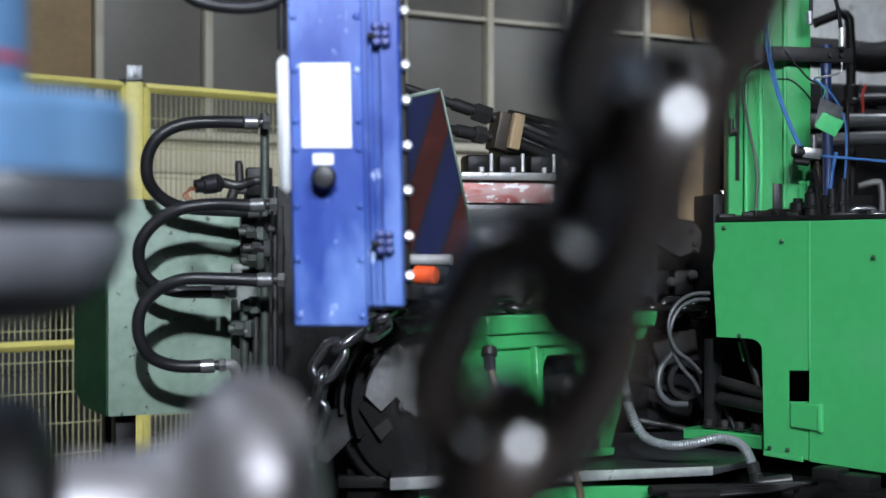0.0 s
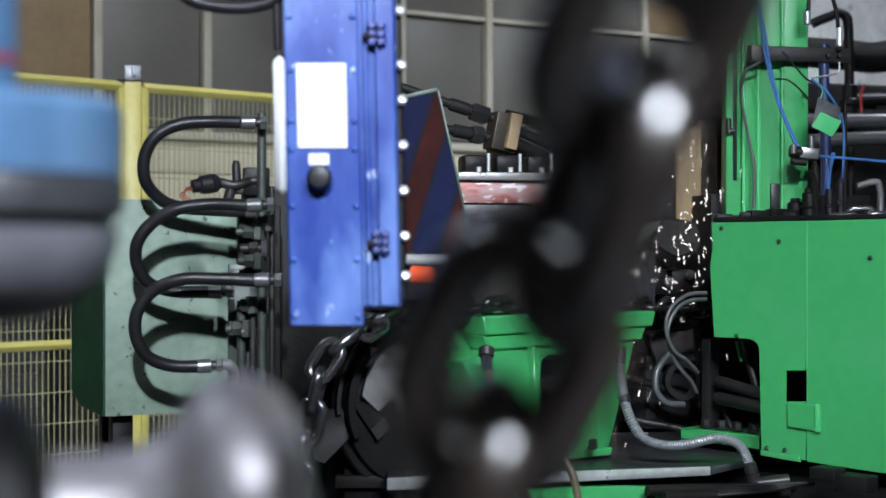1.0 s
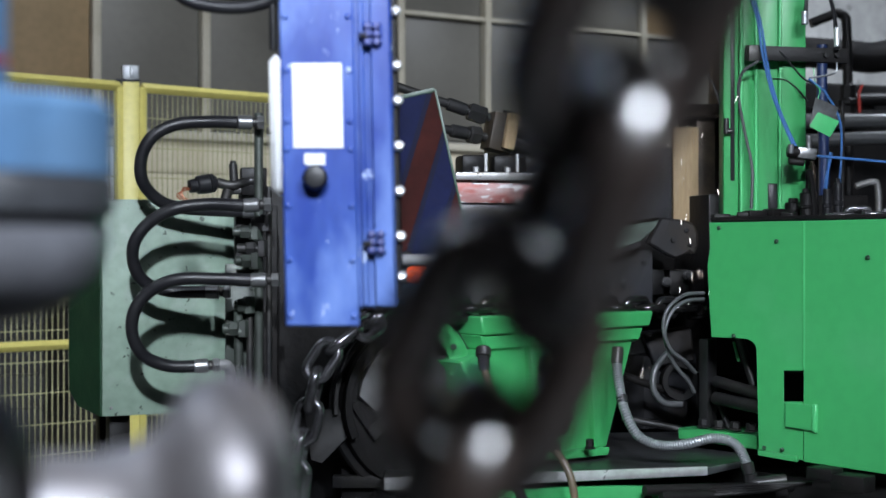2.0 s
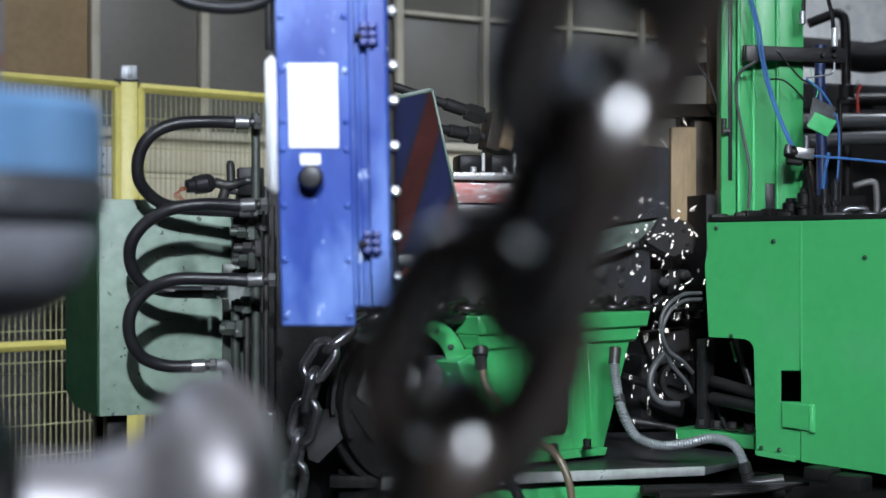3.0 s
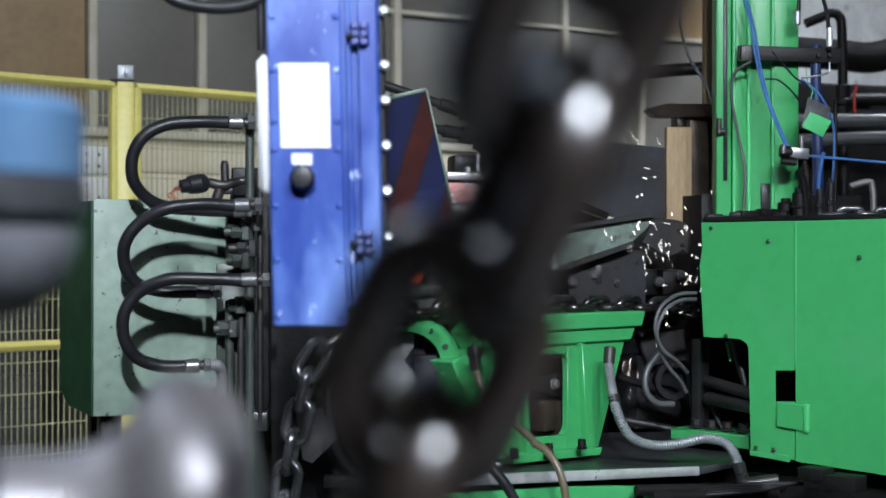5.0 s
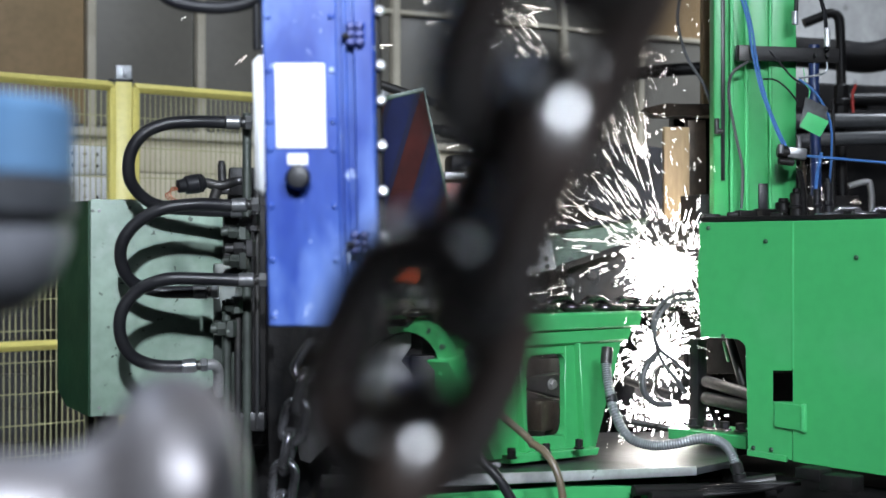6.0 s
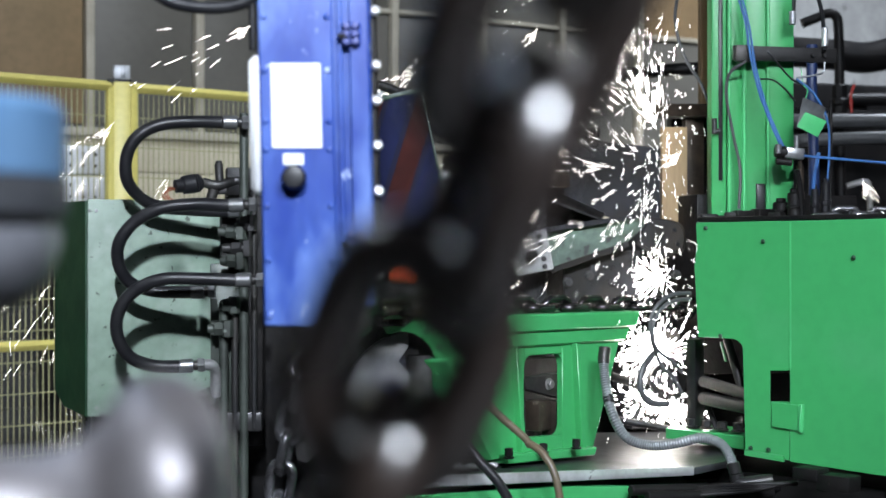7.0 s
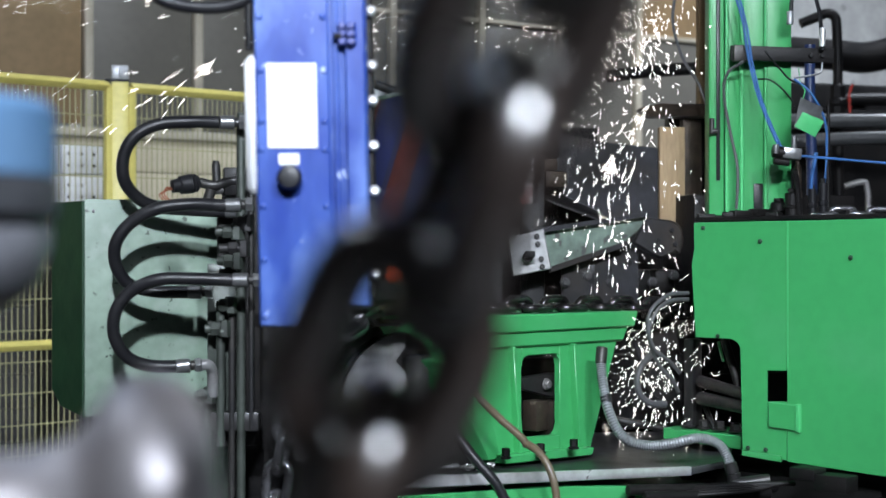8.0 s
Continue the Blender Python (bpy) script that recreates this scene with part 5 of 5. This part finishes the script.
part("flange", lathe([(0.05, 0.06), (0.112, 0.06), (0.114, 0.056), (0.114, 0.034), (0.11, 0.032), (0.04, 0.031)], (MC.x, MC.y, 1.2 - 0.008), (0, 0, 1), 40), DULL_GREY, motor)
part("gap_ring", lathe([(0.04, 0.031), (0.106, 0.031), (0.104, 0.024), (0.04, 0.024)], (MC.x, MC.y, 1.2 - 0.008), (0, 0, 1), 40), BLACK, motor)
part("cone", lathe([(0.04, 0.024), (0.110, 0.024), (0.109, 0.01), (0.1, -0.016), (0.075, -0.036), (0.05, -0.044), (0, -0.046)], (MC.x, MC.y, 1.2 - 0.008), (0, 0, 1), 40), MACHINE_GREY, motor)
part("upper_housing", cyl((MC.x - 0.03, MC.y, 1.3), (MC.x - 0.03, MC.y, 1.75), 0.065, seg=30), SKY_BLUE, motor)
part("red_band", cyl((MC.x - 0.03, MC.y, 1.332), (MC.x - 0.03, MC.y, 1.345), 0.066, seg=30), RED, motor)
part("stem", cyl((MC.x - 0.03, MC.y, 0.0), (MC.x - 0.03, MC.y, 1.15), 0.035), GREASE, motor)


# ---- welding sparks ----
SPARK = glow("white_hot_spark", (1.0, 0.93, 0.86), 14.0)
SPARK.cycles.emission_sampling = "NONE"
FLASH = glow("white_hot_metal", (1.0, 0.95, 0.9), 62.0)
WAIT = Vector((0.984, 4.850, 1.094))
BIN = Vector((0.301, 4.25, 0.29))
rng = random.Random(7)


def streaks(count, spread, long0, long1, thick, bias=None, fan=0.35, flat=1.0, cone=0.0):
    """Many thin hot streaks: scattered about an upright axis, thrown out from one point with a bias, or in a cone along the axis."""
    verts, faces = [], []
    for _ in range(count):
        if bias:
            d = (Vector(bias) + Vector((rng.gauss(0, 0.8), rng.gauss(0, 0.7), rng.gauss(0, 0.8)))).normalized()
            c = d * spread * rng.random() ** 1.3
            c.z *= flat
        else:
            d = Vector((rng.gauss(0, fan), rng.gauss(0, fan), 1)).normalized()
            c = Vector([max(-1.5, min(1.5, rng.gauss(0, 1))) * spread * f for f in (1, 0.7, 1.15)])
            if cone:
                c = d * cone * rng.random() - Vector((0, 0, cone * 0.4))
        half = d * rng.uniform(long0, long1) / 2
        u = d.orthogonal().normalized() * thick * rng.uniform(0.6, 1.3)
        v = d.cross(u)
        n = len(verts)
        verts += [c - half, c + u, c - u * 0.5 + v * 0.87, c - u * 0.5 - v * 0.87, c + half]
        for a, b in ((1, 2), (2, 3), (3, 1)):
            faces += [(n, n + b, n + a), (n + 4, n + a, n + b)]
    me = bpy.data.meshes.new("streaks")
    me.from_pydata([tuple(p) for p in verts], [], faces)
    return me



def fan_streaks(count, r0, r1, a0, a1, thick):
    """Long thin streaks thrown out from one point between two angles."""
    verts, faces = [], []
    for _ in range(count):
        a = radians(rng.uniform(a0, a1))
        d = Vector((math.cos(a), rng.uniform(-0.25, 0.25), math.sin(a))).normalized()
        r = r0 + (r1 - r0) * rng.random() ** 1.7
        half = d * rng.uniform(0.012, 0.03 + 0.09 * r)
        u = d.orthogonal().normalized() * thick * rng.uniform(0.6, 1.3)
        v = d.cross(u)
        c, n = d * r, len(verts)
        verts += [c - half, c + u, c - u * 0.5 + v * 0.87, c - u * 0.5 - v * 0.87, c + half]
        for i, j in ((1, 2), (2, 3), (3, 1)):
            faces += [(n, n + j, n + i), (n + 4, n + i, n + j)]
    me = bpy.data.meshes.new("fan")
    me.from_pydata([tuple(p) for p in verts], [], faces)
    return me


FAN = fan_streaks(320, 0.07, 0.58, 82, 182, 0.00042)
SHORT = [streaks(14, 0.06, 0.006, 0.02, 0.00045, fan=0.2), streaks(20, 0.09, 0.006, 0.024, 0.0004, fan=0.22), streaks(12, 0.06, 0.005, 0.016, 0.0005, fan=0.25),
         streaks(22, 0.11, 0.007, 0.026, 0.0004, fan=0.2), streaks(10, 0.08, 0.005, 0.018, 0.0005, fan=0.25)]
LONG = [streaks(24, 0.08, 0.02, 0.06, 0.0006, fan=0.24, cone=0.34), streaks(30, 0.08, 0.015, 0.05, 0.0006, fan=0.3, cone=0.36), streaks(20, 0.07, 0.012, 0.045, 0.0006, fan=0.22, cone=0.3)]
FLASH_MESHES = [streaks(1000, 0.17, 0.012, 0.06, 0.0006, (-0.7, 0, 0.4)), streaks(800, 0.14, 0.008, 0.036, 0.0007, (-0.3, 0, -0.3)),
                streaks(800, 0.17, 0.006, 0.02, 0.0009, (0, 0, 0.01), flat=0.4), streaks(200, 0.34, 0.015, 0.05, 0.0005, (-0.9, 0, 2.8)), streaks(190, 0.09, 0.01, 0.04, 0.0005, (-1.0, 0, 0.4)),
                streaks(200, 0.13, 0.01, 0.045, 0.0005, (-1.3, 0, 0.5)), streaks(140, 0.12, 0.008, 0.03, 0.0005, (0, 0, 0.5), flat=0.5)]
for me in SHORT + LONG + [FAN]:
    me.materials.append(SPARK)
for me in FLASH_MESHES:
    me.materials.append(FLASH)

WELD = Vector((0.685, 4.280, 1.130))
UPPER = Vector((0.663, 4.520, 1.501))
LOWER = Vector((0.629, 4.300, 0.946))
BEHIND = Vector((0.910, 4.620, 1.279))
# start, end, how many, source, sideways from-to, towards the camera from-to, upwards from-to
BURSTS = [(0.28, 0.42, 9, WELD, (-0.9, 0.0), (-0.12, 0.3), (-0.4, 1.9)), (0.42, 0.62, 7, WELD, (-0.8, 0.0), (-0.12, 0.3), (-0.3, 2.6)),
          (0.7, 1.0, 7, WELD, (-0.7, 0.0), (-0.12, 0.2), (0.6, 3.6)), (1.1, 1.6, 4, WELD, (-0.5, 0.0), (-0.12, 0.2), (0.4, 3.4)),
          (2.68, 2.84, 9, WELD, (-0.6, 0.0), (-0.12, 0.3), (-0.3, 2.2)), (2.9, 3.3, 2, WELD, (-0.35, 0.0), (-0.12, 0.3), (0.2, 3.0)),
          (3.4, 3.75, 1, WELD, (-0.5, 0.0), (-0.12, 0.3), (-0.3, 1.6)), (3.8, 4.05, 14, WELD, (-0.9, 0.0), (-0.12, 0.3), (-0.3, 2.4)),
          (3.8, 4.1, 9, LOWER, (-0.5, 0.1), (-0.12, 0.1), (-1.0, 0.4)), (3.86, 4.1, 6, UPPER, (-0.4, 0.3), (-0.12, 0.1), (0.2, 2.0)),
          (4.1, 4.6, 6, WELD, (-0.8, 0.0), (-0.12, 0.3), (-0.2, 3.2)), (4.2, 4.7, 9, LOWER, (-0.5, 0.1), (-0.12, 0.1), (-0.6, 0.6)),
          (4.8, 5.4, 14, WELD, (-0.9, 0.1), (-0.12, 0.3), (0.0, 3.4)), (5.3, 6.2, 70, WELD, (-2.3, 0.05), (-0.12, 0.3), (-0.1, 4.2)),
          (6.2, 6.75, 52, WELD, (-2.4, 0.05), (-0.12, 0.3), (-0.1, 4.2)), (6.75, 7.1, 14, WELD, (-1.2, 0.05), (-0.12, 0.3), (-0.2, 2.2)), (7.1, 7.5, 34, WELD, (-2.0, 0.05), (-0.12, 0.3), (-0.1, 4.2)),
          (7.6, 7.95, 6, WELD, (-1.2, -0.35), (-0.12, 0.3), (-0.2, 2.6)), (5.6, 6.7, 20, UPPER, (-1.1, 0.5), (-0.12, 0.1), (0.4, 3.2)), (6.7, 7.85, 42, UPPER, (-0.8, 0.2), (-0.12, 0.1), (0.4, 3.6)),
          (5.5, 7.7, 44, LOWER, (-0.6, 0.1), (-0.12, 0.1), (-0.8, 0.8)), (5.8, 6.7, 28, BEHIND, (0.8, 3.0), (0.0, 0.4), (0.5, 1.9)), (7.0, 7.5, 9, BEHIND, (0.6, 2.6), (0.0, 0.4), (0.5, 1.8)),
          (6.9, 7.7, 20, UPPER, (-3.2, -0.8), (-0.12, 0.2), (2.4, 4.0)), (7.7, 7.98, 22, LOWER, (-0.6, 0.1), (-0.12, 0.1), (-0.5, 0.8)),
          (7.4, 7.8, 20, UPPER, (-0.9, -0.05), (-0.12, 0.1), (1.6, 3.7)), (7.1, 7.5, 14, UPPER, (-1.8, -0.6), (-0.12, 0.2), (2.6, 4.0)),
          (7.55, 7.9, 46, UPPER, (-0.8, 0.0), (-0.12, 0.1), (2.2, 3.9)), (7.35, 7.6, 11, UPPER, (-3.8, -2.2), (-0.12, 0.2), (2.6, 3.6)), (7.4, 7.7, 24, UPPER, (-1.8, -0.6), (-0.12, 0.2), (2.4, 3.4)),
          (7.75, 7.97, 10, LOWER, (-0.4, 0.1), (-0.3, 0.0), (-1.4, -0.2))]


def spark_flight(t0, source, v):
    """Rows from the hidden spark box, up and over, down into the plinth that hides them."""
    rows = [(0.0, Matrix.Translation(WAIT))]
    if t0 > 0.15:
        rows.append((t0 - 0.067, Matrix.Translation(WAIT)))
    def heading(t):
        w = v + Vector((0, 0, -8.4 * t))
        return (w if w.length > 0.2 else Vector((0, 0, 1))).to_track_quat("Z", "Y")

    turn = heading(0.0)
    rows = [(a, m @ turn.to_matrix().to_4x4()) for a, m in rows]
    t = 0.0
    while True:
        p = source + v * t + Vector((0, 0, -4.2 * t * t))
        if p.z < 0.62 or t > 1.25 or t0 + t > 7.95:
            break
        goal = heading(t)
        swing = turn.rotation_difference(goal).angle
        swing = min(swing, 2 * math.pi - swing)
        turn = turn.slerp(goal, min(1.0, radians(60) / max(swing, 1e-6)))
        rows.append((t0 + t, Matrix.Translation(p) @ turn.to_matrix().to_4x4()))
        t += 0.1
    tilt = turn.to_matrix().to_4x4()
    if t0 + t + 0.1 < 8.0:
        rows.append((t0 + t + 0.067, Matrix.Translation(BIN) @ tilt))
        rows.append((8.0, Matrix.Translation(BIN) @ tilt))
    else:
        p = source + v * (8.0 - t0) + Vector((0, 0, -4.2 * (8.0 - t0) ** 2))
        p.z = max(p.z, 0.5)
        rows.append((8.0, Matrix.Translation(p) @ tilt))
    return rows


FLIGHTS = []
for t0, t1, count, source, sx, sy, sz in BURSTS:
    for k in range(count):
        at = round((t0 + (t1 - t0) * (k + rng.random()) / count) * 30) / 30
        v = Vector((rng.uniform(*sx), rng.uniform(*sy), rng.uniform(*sz)))
        ob = new("spark_cluster", rng.choice(LONG if (5.2 < at < 6.75 or 7.1 < at < 7.45) and source in (WELD, BEHIND) and rng.random() < 0.75 else SHORT))
        tagged(ob, "cluster of white-hot welding sparks in flight", "sparks", "flying sparks", "stuff")
        FLIGHTS.append((ob, spark_flight(at, source + Vector((rng.uniform(-0.03, 0.03), rng.uniform(-0.03, 0.03), rng.uniform(-0.04, 0.04))), v)))

# the white-hot flash in the weld gap and the glowing spatter below it: place, then the stretches in which it burns
FLASHES = [((0.690, 4.470, 1.148), ((5.5, 6.75), (7.1, 7.45)), 0), ((0.639, 4.360, 1.104), ((5.7, 6.7), (6.95, 7.4)), 4), ((0.664, 4.420, 0.914), ((5.6, 7.6),), 1),
           ((0.669, 4.400, 0.735), ((5.6, 7.65),), 2), ((0.665, 4.560, 1.560), ((6.9, 7.15), (7.5, 7.65)), 3), ((0.705, 4.500, 1.138), ((5.6, 6.25), (6.4, 6.7), (7.1, 7.3)), 7), ((0.684, 4.300, 1.122), ((0.33, 0.5), (2.74, 2.86), (3.9, 4.05)), 4),
           ((0.672, 4.400, 0.899), ((3.9, 4.1),), 5), ((0.672, 4.400, 0.719), ((3.85, 4.1),), 6), ((0.670, 4.550, 1.599), ((3.9, 4.0),), 6)]
for spot, burning, kind in FLASHES:
    ob = new("weld_flash", FAN if kind == 7 else FLASH_MESHES[kind])
    tagged(ob, "white-hot flash of spattering metal at the weld", "sparks", "weld flashes", "stuff")
    rows, rest = [(0.0, Matrix.Translation(WAIT))], Matrix.Translation(WAIT)
    for t0, t1 in burning:
        rows.append((t0 - 0.067, rest))
        t = t0
        while t < t1:
            jump = Vector((rng.uniform(-0.012, 0.012), rng.uniform(-0.01, 0.01), rng.uniform(-0.015, 0.015)))
            rows.append((t, Matrix.Translation(Vector(spot) + jump) @ pose(0, 0, 0, 0, rng.uniform(-25, 25), rng.uniform(-20, 20))))
            t += 0.1
        rows.append((t1 + 0.067, rest))
    rows.append((8.0, rest))
    FLIGHTS.append((ob, rows))


def motions():
    for ob, rows in FLIGHTS:
        walk(ob, rows)


motions()
